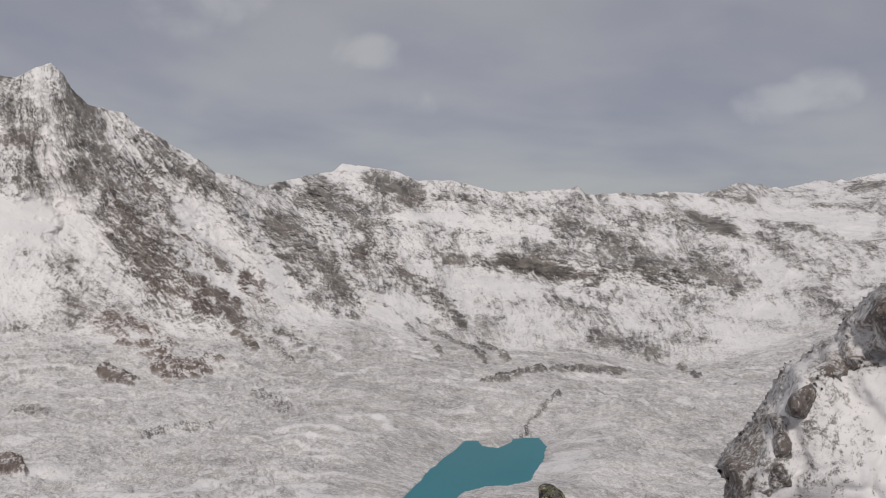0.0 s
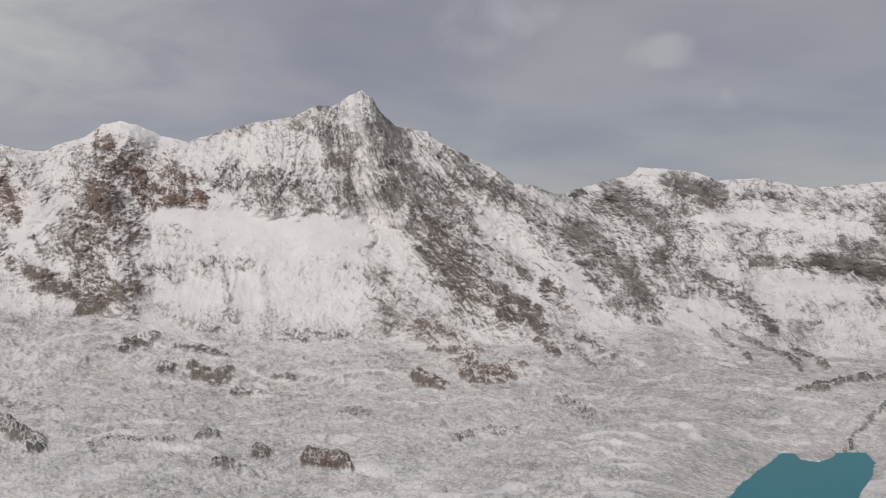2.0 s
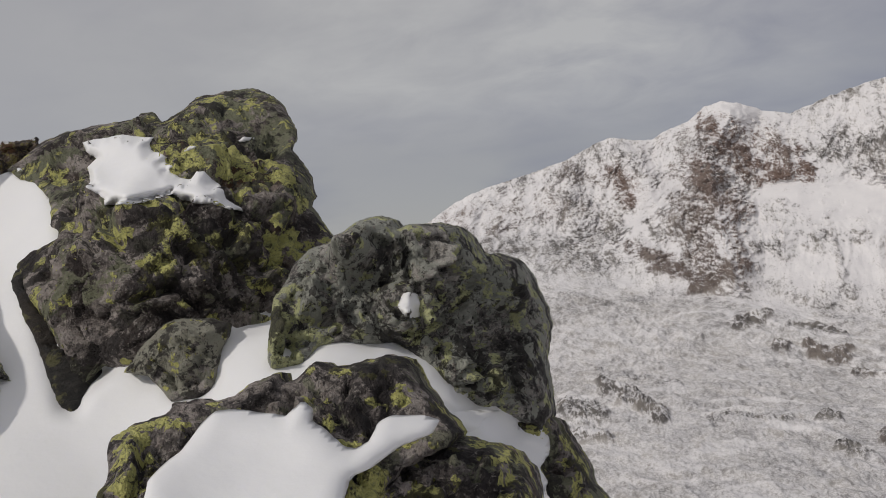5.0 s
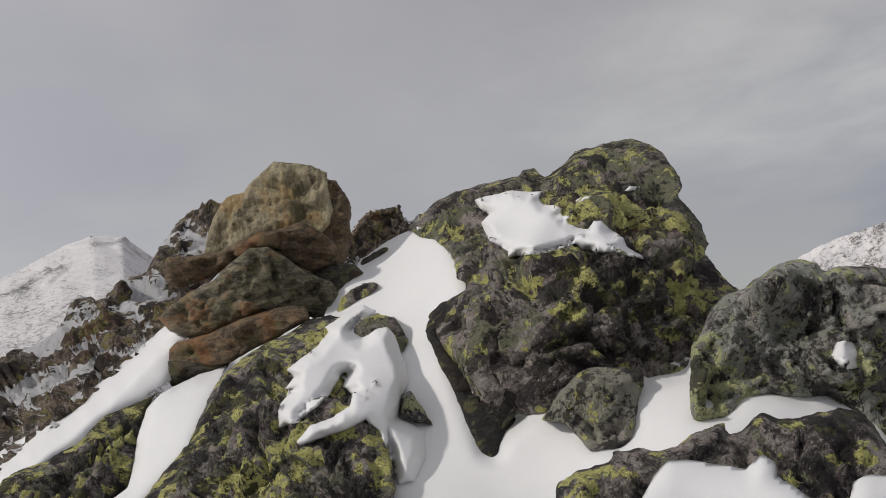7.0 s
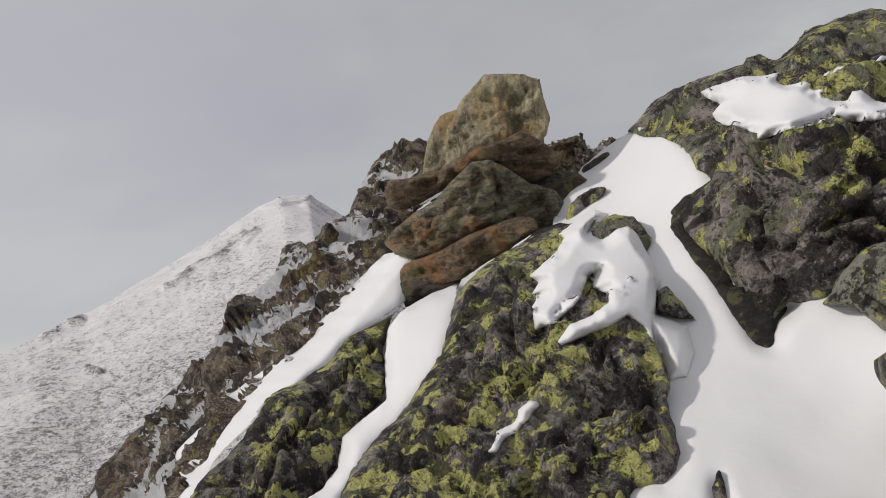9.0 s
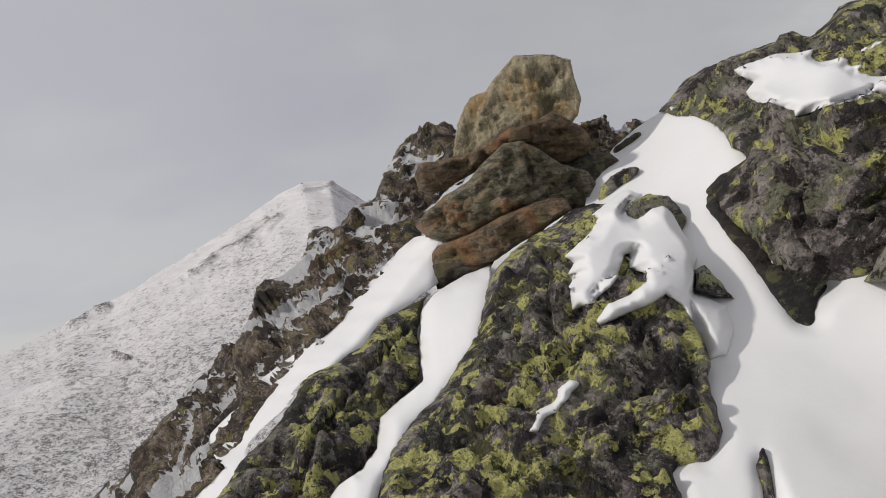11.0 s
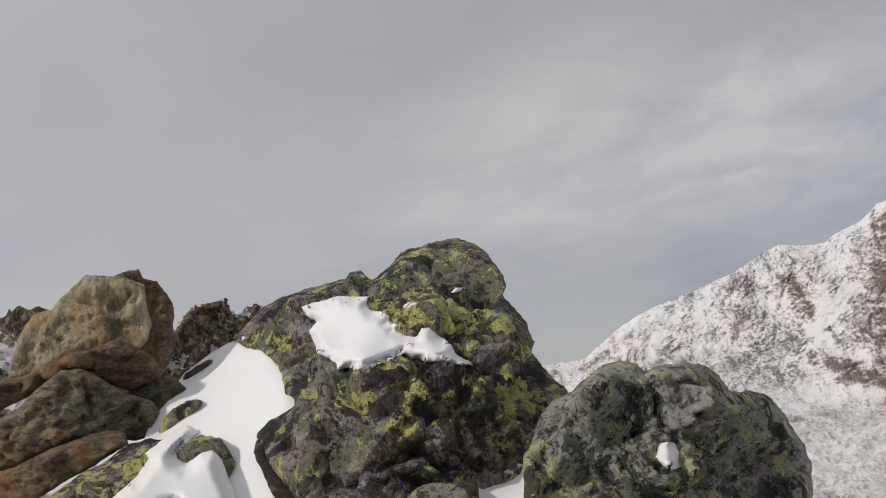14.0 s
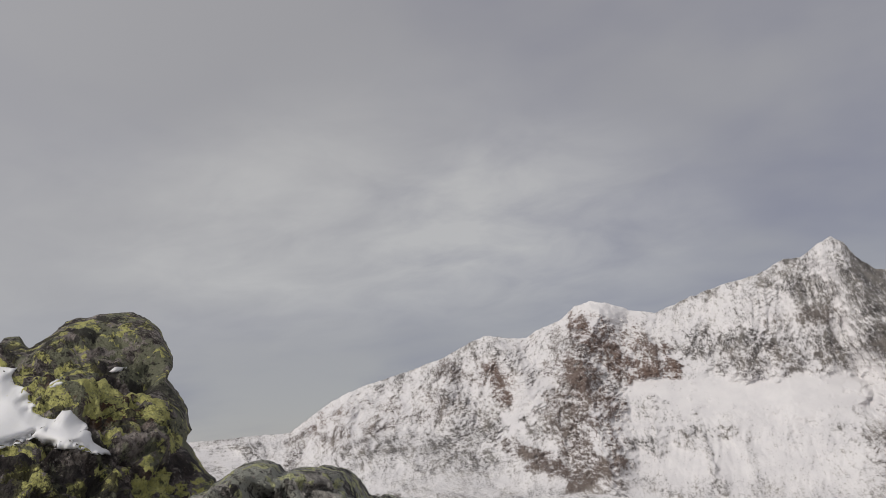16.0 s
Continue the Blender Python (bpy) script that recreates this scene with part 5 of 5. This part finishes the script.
CRAG_TOP_EDGE = [
    (84.75, 8.61), (85.13, 8.8), (85.75, 8.74), (86.78, 8.66), (87.5, 8.34), (88.17, 7.88), (88.79, 7.13), (89.29, 6.5), (89.86, 5.54),
    (90.27, 5.08), (90.7, 4.89), (91.38, 4.76), (92.14, 4.1), (92.88, 3.57), (93.26, 3.72), (92.44, 2.08), (89.78, 2.09), (86.02, 4.72), (83.82, 5.81)
]

CRAG_TOP_DEPTH = [
    (87.92, 7.12, 8.07), (84.72, 8.15, 8.12), (89.67, 2.86, 7.01), (92.26, 1.73, 6.61)
]

CRAG_MID_EDGE = [
    (92.87, 3.52), (93.21, 3.85), (93.92, 4.02), (94.41, 3.57), (94.65, 2.9), (95.01, 2.26), (95.57, 1.81), (96.42, 1.42), (97.73, 1.1),
    (98.15, 0.47), (98.61, -0.49), (99.23, -1.42), (99.78, -2), (100.34, -3.59), (98.83, -5.54), (94.68, -3.2), (91.68, -0.88), (88.56, 1.85),
    (86.15, 4.32), (88.97, 3.32)
]

CRAG_MID_DEPTH = [
    (87.9, 7.21, 7.97), (88.84, 3.73, 6.92), (93.61, 1.76, 6.52), (97.69, -0.95, 6.06), (96.52, -2.9, 4.94), (89.61, 1.46, 5.9)
]

CRAG_LOW_EDGE = [
    (98.97, -1.06), (99.72, -2.01), (100.34, -2.16), (101.05, -2.87), (102.38, -3.79), (103.38, -4.58), (104.73, -5.93), (105.69, -6.68),
    (106.5, -7.45), (106.88, -8.3), (107.34, -8.44), (107.69, -8.26), (108.17, -8.6), (108.77, -9.06), (109.37, -9.52), (110.91, -11.19),
    (103.07, -13.28), (101.15, -8.69), (98.23, -5.65), (95.06, -3.2), (96.91, -1.46)
]

CRAG_LOW_DEPTH = [
    (97.69, -0.95, 6.06), (100.79, -4.77, 5.41), (105.01, -8.76, 4.92), (102.59, -8.39, 4.45), (96.52, -2.9, 4.94), (108.98, -14.24, 4.47)
]

SPUR_EDGE = [
    (-28.21, -0.8), (-26.1, -2.54), (-25.23, -3.13), (-24.6, -3.84), (-23.92, -4.65), (-23.52, -5.52), (-22.52, -6.14), (-21.66, -6.98),
    (-20.84, -7.41), (-20.08, -9.04), (-19.5, -10.03), (-18.92, -11.02), (-18.18, -11.87), (-17.58, -12.7), (-17.22, -13.36), (-17.88, -14.17),
    (-17.67, -15.42), (-17.44, -17.57), (-22.03, -17.02), (-22.4, -10.96), (-23.49, -8.71), (-28.44, -7.07)
]

SPUR_DEPTH = [
    (-24.49, -4.62, 112.07), (-21.4, -7.94, 100.05), (-19.13, -12.5, 86.03), (-18.31, -15.66, 78.02), (-23.5, -9.01, 90.06)
]

PLATE_SNOW_EDGE = [
    (-21.26, -7.32), (-22.58, -7.04), (-24.02, -6.88), (-25.37, -6.68), (-28.94, -6.08), (-29.43, -17.02), (-18.37, -18.65), (-18.44, -15.33),
    (-19.14, -12.65), (-20.03, -10.61), (-20.87, -8.91), (-21.19, -7.79)
]

PLATE_SNOW_DEPTH = [
    (-22.6, -7.54, 84.05), (-25.16, -7.04, 90.07), (-21.63, -12.87, 64.04), (-25.4, -12.45, 62.06), (-23.57, -9.92, 74.05)
]

GULLY_EDGE = [
    (80.06, 1.09), (79.41, 2.61), (77.26, 4.96), (76.33, 5.51), (74.94, 6.13), (73.75, 6.59), (72.02, 5.33), (69.32, -0.87), (65.75, -4.04),
    (63.55, -2.39), (58.35, -2.69), (54.1, -4.41), (50.1, -5.28), (47.51, -7.53), (44.82, -9.71), (42.97, -11.11), (41.49, -14.33), (40.88, -18.02),
    (70.29, -18.42), (77.39, -19.28), (81.57, -17.02), (78.62, -9.69), (78.91, -2.08)
]

GULLY_DEPTH = [
    (73.25, 5.6, 3.25), (72.25, 4.54, 2.99), (71.68, 2.89, 2.72), (72.62, 1.89, 2.7), (75.04, 5.3, 3.46), (76.78, 4.86, 3.42), (73.69, 3.18, 3.07),
    (78.49, 0, 2.81), (74.05, -2.25, 2.55), (66.06, -6.65, 2.16), (72.55, -6.99, 2.22), (73.47, -12.19, 1.94), (73.46, -15.27, 1.78),
    (64.98, -9.99, 2.02), (70.71, -17.05, 1.77), (58.56, -6.95, 1.99), (53.89, -6.51, 2.04), (53.93, -5.87, 2.07), (50.8, -6.06, 2.1),
    (61.18, -5.56, 2.09), (58.46, -16.38, 1.77), (49.37, -7.21, 2.15), (45.2, -11.88, 2.09)
]

STRIP_SIDE_EDGE = [
    (89.1, 2.05), (87.43, 1.25), (88.66, 0.86), (88.77, -1.16), (89.78, -1.65), (91.17, -2.48), (92.56, -2.97), (94.09, -4.29), (95.83, -5.05),
    (97.49, -5.47), (98.81, -6.75), (100.45, -7.9), (101.72, -9.19), (102.97, -10.51), (104.62, -12.59), (105.59, -12.38), (104.67, -11.14),
    (103.96, -10.31), (102.15, -9.11), (102.55, -7.94), (102.3, -7.09), (101.06, -6.12), (99.72, -5.42), (98.95, -4.48), (96.89, -3.45),
    (95.19, -2.84), (93.75, -2.02), (92.91, -0.93), (90.64, 0.85)
]

STRIP_SIDE_DEPTH = [
    (88.12, -1.88, 3.05), (90.52, -0.52, 3.3), (91.5, -2.24, 3.06), (97.07, -5.17, 2.77), (101.49, -7.94, 2.53), (107.1, -13.19, 2.24),
    (99.91, -14.22, 2.16), (93.31, -7.68, 2.62), (90.99, -4.57, 2.89)
]

STRIP_EDGE = [
    (85.56, -0.44), (86.3, -1.99), (87.13, -3.66), (87.88, -5.02), (89.15, -6.29), (91.19, -8.22), (92.95, -9.28), (94.42, -10.73), (95.56, -12.18),
    (96.9, -14.4), (99.46, -13.85), (98.44, -12.51), (97.62, -11.78), (96.27, -11.25), (95.04, -10.21), (94.27, -8.57), (92.97, -7.76),
    (91.54, -6.98), (91.21, -5.72), (90.94, -4.38), (90.35, -2.72), (89.56, -1.97), (87.78, -1.19)
]

STRIP_DEPTH = [
    (91.5, -2.24, 3.06), (97.07, -5.17, 2.77), (107.1, -13.19, 2.24), (93.31, -7.68, 2.62), (83.87, 0.1, 2.92), (88.69, -14.42, 1.81),
    (94, -10.73, 2.04), (88.6, -4.9, 2.46), (85.57, -0.92, 3.11)
]

LOBES_EDGE = [
    (77.39, 2.2), (78.64, 1.68), (79.77, 1.03), (79.51, 0.73), (80.17, -0), (81.15, -0.66), (82.11, -1.27), (81.75, -1.77), (82.32, -2.41),
    (81.83, -2.49), (82.73, -3.31), (82.73, -4.56), (81.57, -4.42), (80.23, -3.52), (79.57, -2.83), (78.84, -1.85), (78.33, -1.75), (78.86, -2.58),
    (78.25, -3.02), (78.37, -3.79), (79.43, -4.28), (80.81, -4.64), (81.74, -5.51), (81.48, -5.79), (80.35, -5.47), (78.81, -5.13), (77.58, -4.7),
    (76.92, -5.38), (76.42, -6.39), (76.16, -7.6), (75.98, -8.61), (75.01, -8.56), (74.19, -7.34), (74.08, -5.66), (74.92, -5.11), (75.69, -4.7),
    (75.3, -3.43), (74.93, -2.7), (75.03, -1.52), (75.33, -0.76), (75.53, 0.17), (75.96, 0.67), (76.62, 0.63), (77.52, 0.2), (78.07, 0.65),
    (77.52, 1.21), (76.54, 1.7)
]

FINGER_EDGE = [
    (87.21, -11.17), (86.71, -10.65), (86.18, -10), (85.15, -9.72), (84.8, -8.94), (84.03, -8.62), (83.51, -8.9), (84.27, -9.52), (84.99, -10.18),
    (86.03, -10.49), (86.68, -11.25)
]

PATCH_EDGE = [
    (70.15, 7.84), (68.95, 8.01), (67.76, 8.17), (66.39, 7.9), (65.9, 7.93), (66.2, 7.52), (65.86, 7.1), (65.09, 7), (64.7, 6.74), (64.93, 6.55),
    (64.25, 6.2), (64.63, 6.01), (63.98, 5.57), (63.27, 5.31), (62.92, 5.85), (62.45, 5.81), (61.99, 5.25), (61.21, 4.65), (61.05, 4.12),
    (60.27, 3.46), (60.11, 3.2), (61.07, 3.53), (61.78, 3.87), (62.59, 3.9), (63.65, 4.15), (64.15, 4.59), (65.04, 4.34), (66.04, 4.2), (67.3, 4.22),
    (68.26, 4.18), (68.2, 4.58), (68.93, 5.07), (69.32, 5.33), (69.62, 5.9), (69.77, 6.45), (69.31, 6.87), (69.84, 7.26)
]

STREAK_EDGE = [
    (64.01, 7.17), (63.54, 7.34), (62.9, 7.33), (63.07, 7.13), (63.65, 7.02)
]

STREAK_TOP_EDGE = [
    (61.06, 7.39), (60.67, 7.6), (60.06, 7.49), (60.34, 7.32), (60.9, 7.28)
]

COVER_EDGE = [
    (61.89, -16.49), (62.62, -12.97), (62.67, -12.02), (62.08, -11.29), (61.26, -10.58), (60.17, -9.07), (59.4, -8.42), (57.9, -8.51),
    (56.19, -8.88), (55.14, -9.11), (54.16, -8.36), (53.54, -8.88), (53.51, -9.55), (52.43, -10.3), (51.43, -11.27), (50.64, -11.52), (49.81, -11),
    (49.58, -9.98), (48.73, -9.62), (47.1, -9.74), (45.98, -10.11), (46.25, -10.84), (48.07, -11.55), (49.49, -12.58), (50.62, -13.04),
    (50.72, -14.15), (50.24, -17.62)
]

COVER_DEPTH = [
    (56.3, -9.43, 1.47), (63.79, -11.79, 1.35), (62.45, -8, 1.41), (65.74, -9.12, 1.44), (53.78, -6.75, 1.48), (47.82, -9.95, 1.5),
    (51.53, -14.82, 1.24), (64.68, -13.41, 1.18), (50.6, -6.38, 1.55)
]

STRIPFOOT_EDGE = [
    (47.82, -9.98), (47.34, -9.86), (45.15, -9.92), (44.39, -10.57), (43.96, -11.75), (43.36, -12.92), (42.61, -14.4), (42.18, -16.62),
    (43.28, -16.58), (43.85, -14.02), (44.6, -12.52), (45.84, -11.95), (46.93, -11.28)
]

STRIPFOOT_DEPTH = [
    (47.18, -8.35, 2.07), (43.86, -11.38, 2.18), (43.62, -13.65, 2.12)
]

HOLE_EDGE = [
    (50.24, -2.85), (50.01, -2.49), (49.55, -2.43), (49.17, -2.64), (49.04, -3.13), (49.17, -3.63), (49.12, -3.98), (49.52, -4.05), (49.91, -3.91),
    (50.15, -3.61), (50.36, -3.25)
]

big = new("boulder")
tagged(big, "large dark summit boulder with yellow-green lichen and a snow patch", "rock")
weathered("block", BIG_EDGE, BIG_DEPTH, LICHEN, 1, 0.04, 0.05, 0.9, big, cracks=(BIG_CRACK_0, BIG_CRACK_1, BIG_CRACK_2), grain=0.26)
# dark strip standing in for the shade below the block's lower edge
weathered("shaded_underside", LEDGE_EDGE, LEDGE_DEPTH, LEDGE_SHADE, 44, 0.02, 0.03, 0.3, big)
weathered("stone", WEDGE_EDGE, WEDGE_DEPTH, LICHEN_PALE, 4, 0.035, 0.05, 0.3, None, "small pale-flecked lichen stone wedged under the big boulder", grain=0.13)
domed = new("boulder")
tagged(domed, "grey-green domed boulder split by a crack, a small snow hole", "rock")
weathered("dome", DOME_EDGE, DOME_DEPTH, LICHEN_DARK, 5, 0.045, 0.06, 0.6, domed, cracks=(DOME_CRACK_0, DOME_CRACK_1), grain=0.15)
weathered("foot", FOOT_EDGE, FOOT_DEPTH, LICHEN, 7, 0.03, 0.05, 0.5, domed, grain=0.16)
weathered("boulder", LOW_EDGE, LOW_DEPTH, LICHEN_RICH, 8, 0.035, 0.05, 0.4, None, "low broken boulder with bright yellow lichen, half buried in snow", grain=0.13)
weathered("boulder", LOWEST_EDGE, LOWEST_DEPTH, LICHEN_RICH, 9, 0.03, 0.05, 0.4, None, "low lichen rock showing through the snow", grain=0.13)
weathered("rock_slab", SLAB_EDGE, SLAB_DEPTH, LICHEN_RICH, 10, 0.035, 0.045, 0.6, None, "sloping dark slab with thick yellow-green lichen below the cairn", cracks=(SLAB_CRACK_0, SLAB_CRACK_1, SLAB_CRACK_2), grain=0.24)
weathered("rock_slab", SIDE_EDGE, SIDE_DEPTH, LICHEN_RICH, 11, 0.035, 0.04, 0.5, None, "long sloping lichen slab beside a strip of snow", cracks=(SIDE_CRACK,), grain=0.22)
weathered("stone", KNOB_EDGE, KNOB_DEPTH, LICHEN, 13, 0.02, 0.04, 0.15, None, "lichen stone with a cap of snow", grain=0.10)
weathered("stone", PLATE_EDGE, PLATE_DEPTH, LICHEN_RICH, 15, 0.02, 0.03, 0.15, None, "flat lichen stone edging the snow", grain=0.10)
weathered("stone", TOOTH_EDGE, TOOTH_DEPTH, LICHEN_DARK, 14, 0.015, 0.03, 0.12, None, "little dark stone in the snow gully", grain=0.08)
weathered("stone", PEBBLE_EDGE, PEBBLE_DEPTH, LICHEN_RICH, 12, 0.012, 0.03, 0.12, None, "small yellow lichen stone sticking out of the snow", grain=0.08)

# ---- the cairn ----
cairn = new("cairn")
tagged(cairn, "stacked cairn of five rusty and grey stone slabs", "cairn")
weathered("top_stone", CAP_EDGE, CAP_DEPTH, CAIRN_PALE, 21, 0.03, 0.025, 0.35, cairn, grain=0.20, fray=0.006)
weathered("stone", TWO_EDGE, TWO_DEPTH, CAIRN_RUST, 22, 0.03, 0.035, 0.35, cairn, grain=0.18, fray=0.006, bed=0.05)
weathered("stone", THREE_EDGE, THREE_DEPTH, CAIRN_GREY, 23, 0.045, 0.04, 0.35, cairn, grain=0.22, fray=0.006)
weathered("stone", FOUR_EDGE, FOUR_DEPTH, CAIRN_RUST, 24, 0.03, 0.035, 0.35, cairn, grain=0.16, fray=0.006, bed=0.05)
weathered("stone", FIVE_EDGE, FIVE_DEPTH, CAIRN_DARK, 25, 0.02, 0.03, 0.3, cairn, grain=0.12, fray=0.006)
weathered("stone", LOOSE_EDGE, LOOSE_DEPTH, CAIRN_DARK, 63, 0.03, 0.04, 0.3, None, "dark rubble stone beside the cairn", grain=0.1)

# ---- crags on the ridge behind the cairn ----
crag = new("crag")
tagged(crag, "brown jagged crag with snow in its clefts on the ridge", "rock outcrop")
weathered("block", CRAG_TOP_EDGE, CRAG_TOP_DEPTH, CRAG, 31, 0.08, 0.15, 1.5, crag, grain=0.55, bed=0.3)
weathered("block", CRAG_MID_EDGE, CRAG_MID_DEPTH, CRAG, 34, 0.07, 0.10, 1.5, crag, grain=0.42, bed=0.25)
weathered("block", CRAG_LOW_EDGE, CRAG_LOW_DEPTH, CRAG, 37, 0.06, 0.10, 1.2, crag, grain=0.42, bed=0.25)
weathered("crag", PEAKLET_EDGE, PEAKLET_DEPTH, CRAG, 54, 0.10, 0.10, 0.6, None, "brown lichen crag with snow pockets on the skyline", "rock outcrop", grain=0.3)
weathered("crag", BACK_EDGE, BACK_DEPTH, CAIRN_BROWN, 56, 0.08, 0.12, 0.8, None, "brown rock block standing behind the cairn", "rock outcrop", grain=0.3)
weathered("stone", SHADY_EDGE, SHADY_DEPTH, CAIRN_DARK, 64, 0.015, 0.03, 0.15, None, "dark stone half sunk in the snow by the cairn", grain=0.08)
EDGE_STONE = [
    (0.43, 4.03, 0.49), (0.48, 4.03, 0.5), (0.53, 4.0, 0.45), (0.5, 3.88, 0.37), (0.42, 3.89, 0.37), (0.47, 4.31, 0.4),
    (0.51, 4.31, 0.41), (0.56, 4.29, 0.37), (0.53, 4.17, 0.29), (0.46, 4.18, 0.29)
]
boulder("stone", EDGE_STONE, LICHEN_RICH, 36, 5, 10, 0.03, None, "yellow lichen rock tip below the summit edge")


# ---- the ridge below the summit ----
ridge = new("mountain_ridge")
tagged(ridge, "near ridge with a dark reddish rock edge and dusted snow", "mountain ridge", kind="structure")
weathered("rock_edge", SPUR_EDGE, SPUR_DEPTH, SPUR, 71, 0.7, 2.0, 30.0, ridge, grain=3.2, fray=0.02, dust=(0.53, 0.35))
weathered("snow_slope", PLATE_SNOW_EDGE, PLATE_SNOW_DEPTH, SPUR, 72, 0.25, 1.5, 20.0, ridge, grain=4.0, fray=0.012, dust=(0.395, 0.0))

# ---- near snow ----
gully = snow_bank("snow", GULLY_EDGE, GULLY_DEPTH, "smooth fresh snow drifted in the gully between the boulders", "structure")
snow_bank("snow_strip", STRIP_SIDE_EDGE, STRIP_SIDE_DEPTH, "long strip of snow between the crag and a slab")
snow_bank("snow_strip", STRIP_EDGE, STRIP_DEPTH, "tapering strip of snow between two lichen slabs")
snow_bank("snow_strip", STRIPFOOT_EDGE, STRIPFOOT_DEPTH, "strip of snow at the foot of the domed boulder")
SNOW_MARKS = [
    (-2.25, 0.67, 1.19), (-2.21, 0.88, 1.18), (-2.05, 0.67, 1.11), (-2.72, 0.76, 1.44), (-3.24, 0.9, 1.71), (-3.62, 0.84,
    1.82), (-3.63, 1.12, 1.87), (-2.5, 1.0, 1.29), (-2.41, 1.06, 1.25), (-1.87, 0.67, 1.07), (-2.87, 0.6, 1.48), (-2.7,
    0.64, 1.44), (-3.23, 0.51, 1.4), (-3.25, 0.95, 1.73), (-2.68, 0.77, 1.42), (-2.12, 0.66, 1.23), (-2.18, 0.86, 1.28),
    (-1.87, 0.95, 1.2), (-1.71, 1.01, 1.16), (-2.25, 1.17, 1.35), (-2.05, 1.35, 1.34), (-1.97, 1.42, 1.33), (-2.08, 1.24,
    1.31), (-1.85, 1.43, 1.24), (-1.87, 1.1, 1.21), (-1.83, 1.57, 1.13), (-1.66, 0.78, 1.14), (-2.9, 0.05, 1.27), (-2.4,
    -0.15, 1.14), (-3.33, 0.19, 1.42), (-3.76, 0.0, 1.51), (-3.4, -0.29, 1.36), (-3.16, -0.48, 1.24), (-1.77, 1.32, 1.18),
    (-1.71, 1.15, 1.15), (-1.98, 1.06, 1.23), (-2.23, 1.15, 1.26), (-2.23, 1.06, 1.25), (-2.07, 0.86, 1.19), (-1.99, 0.77,
    1.14), (-2.42, 1.05, 1.31), (-2.31, 0.86, 1.33), (-2.22, 0.91, 1.31), (-2.47, 0.94, 1.3), (-4.0, 0.12, 1.65), (-3.86,
    -0.1, 1.49), (-3.54, -0.34, 1.36), (-3.24, -0.51, 1.22), (-3.01, -0.56, 1.11), (-3.45, 0.43, 1.55), (-3.44, 0.57, 1.6)
]




def make_drift():
    """The deeper snow under the outcrop, out of sight below the stones and the fresh drifts."""
    x, y = np.meshgrid(np.linspace(-8.5, -0.9, 200), np.linspace(-2.2, 4.0, 160))
    pts = np.stack([x.ravel(), y.ravel()], 1)
    marks = np.array(SNOW_MARKS)
    A = np.c_[marks[:, :2], np.ones(len(marks))]
    k = np.linalg.lstsq(A, marks[:, 2], rcond=None)[0]
    z = pts @ k[:2] + k[2] - 0.28
    px, py = pts[:, 0], pts[:, 1]
    sides = np.stack([-0.67 * px - 0.74 * py - 2.66, py - 1.35 - 0.25 * (-1.9 - px), (-4.35 - px) * 0.7, px + 1.72, (-0.52 - py) * 1.3])
    sides = sides + 0.22 * fbm(np.c_[pts * 0.9, 0 * px], 4) * smooth(sides.max(0), 0.0, 0.5)
    edge = np.maximum(np.log(np.exp(sides * 10.0).sum(0)) / 10.0 - 0.03, 0)
    z = z - 1.9 * edge**1.25 - 0.6 * edge + 0.12 * smooth(edge, 0.1, 0.8) * fbm(np.c_[pts * 1.6, 0 * px], 5)
    ob = finish("snow", np.c_[pts, z], grid_faces(160, 200), SNOW)
    tagged(ob, "deep old snow under the summit boulders", "snow", kind="structure")


make_drift()

# ---- snow lying on the rocks ----
snow_patch(PATCH_EDGE, 3.0, 0.012, "ragged snow patch on the ledge of the big boulder", bridge=40, calm=12)
snow_patch(STREAK_EDGE, 3.0, 0.012, "thin streak of snow on the big boulder", lip=0.015)
snow_patch(STREAK_TOP_EDGE, 3.0, 0.012, "thin streak of snow on the big boulder", lip=0.015)
snow_patch(LOBES_EDGE, 2.4, 0.03, "snow lobes draped over the lichen slab", lip=0.03, bridge=160, calm=25, more=(gully,))
snow_patch(FINGER_EDGE, 2.0, 0.02, "small finger of snow on the lichen slab", lip=0.02)
snow_bank("snow_patch", COVER_EDGE, COVER_DEPTH, "thick snow lying over the low lichen boulder", under=False, thick=0.05)
snow_patch(HOLE_EDGE, 2.15, 0.006, "small clump of snow caught in the boulder's crack", lip=0.02, fray=0.002, bridge=12, calm=8)


# ---- small things ----
SUMMIT_PILE = [(-456.6, -26.6, 57.0), (-456.0, -24.8, 57.0), (-454.4, -26.8, 57.0), (-454.2, -25.0, 57.0), (-455.6, -26.1, 59.4), (-455.2, -25.6, 59.1), (-455.9, -25.5, 58.6)]
boulder("cairn", SUMMIT_PILE, CRAG, 51, 4, 14, 0.12, None, "tiny dark summit cairn on the snowy top", "cairn")
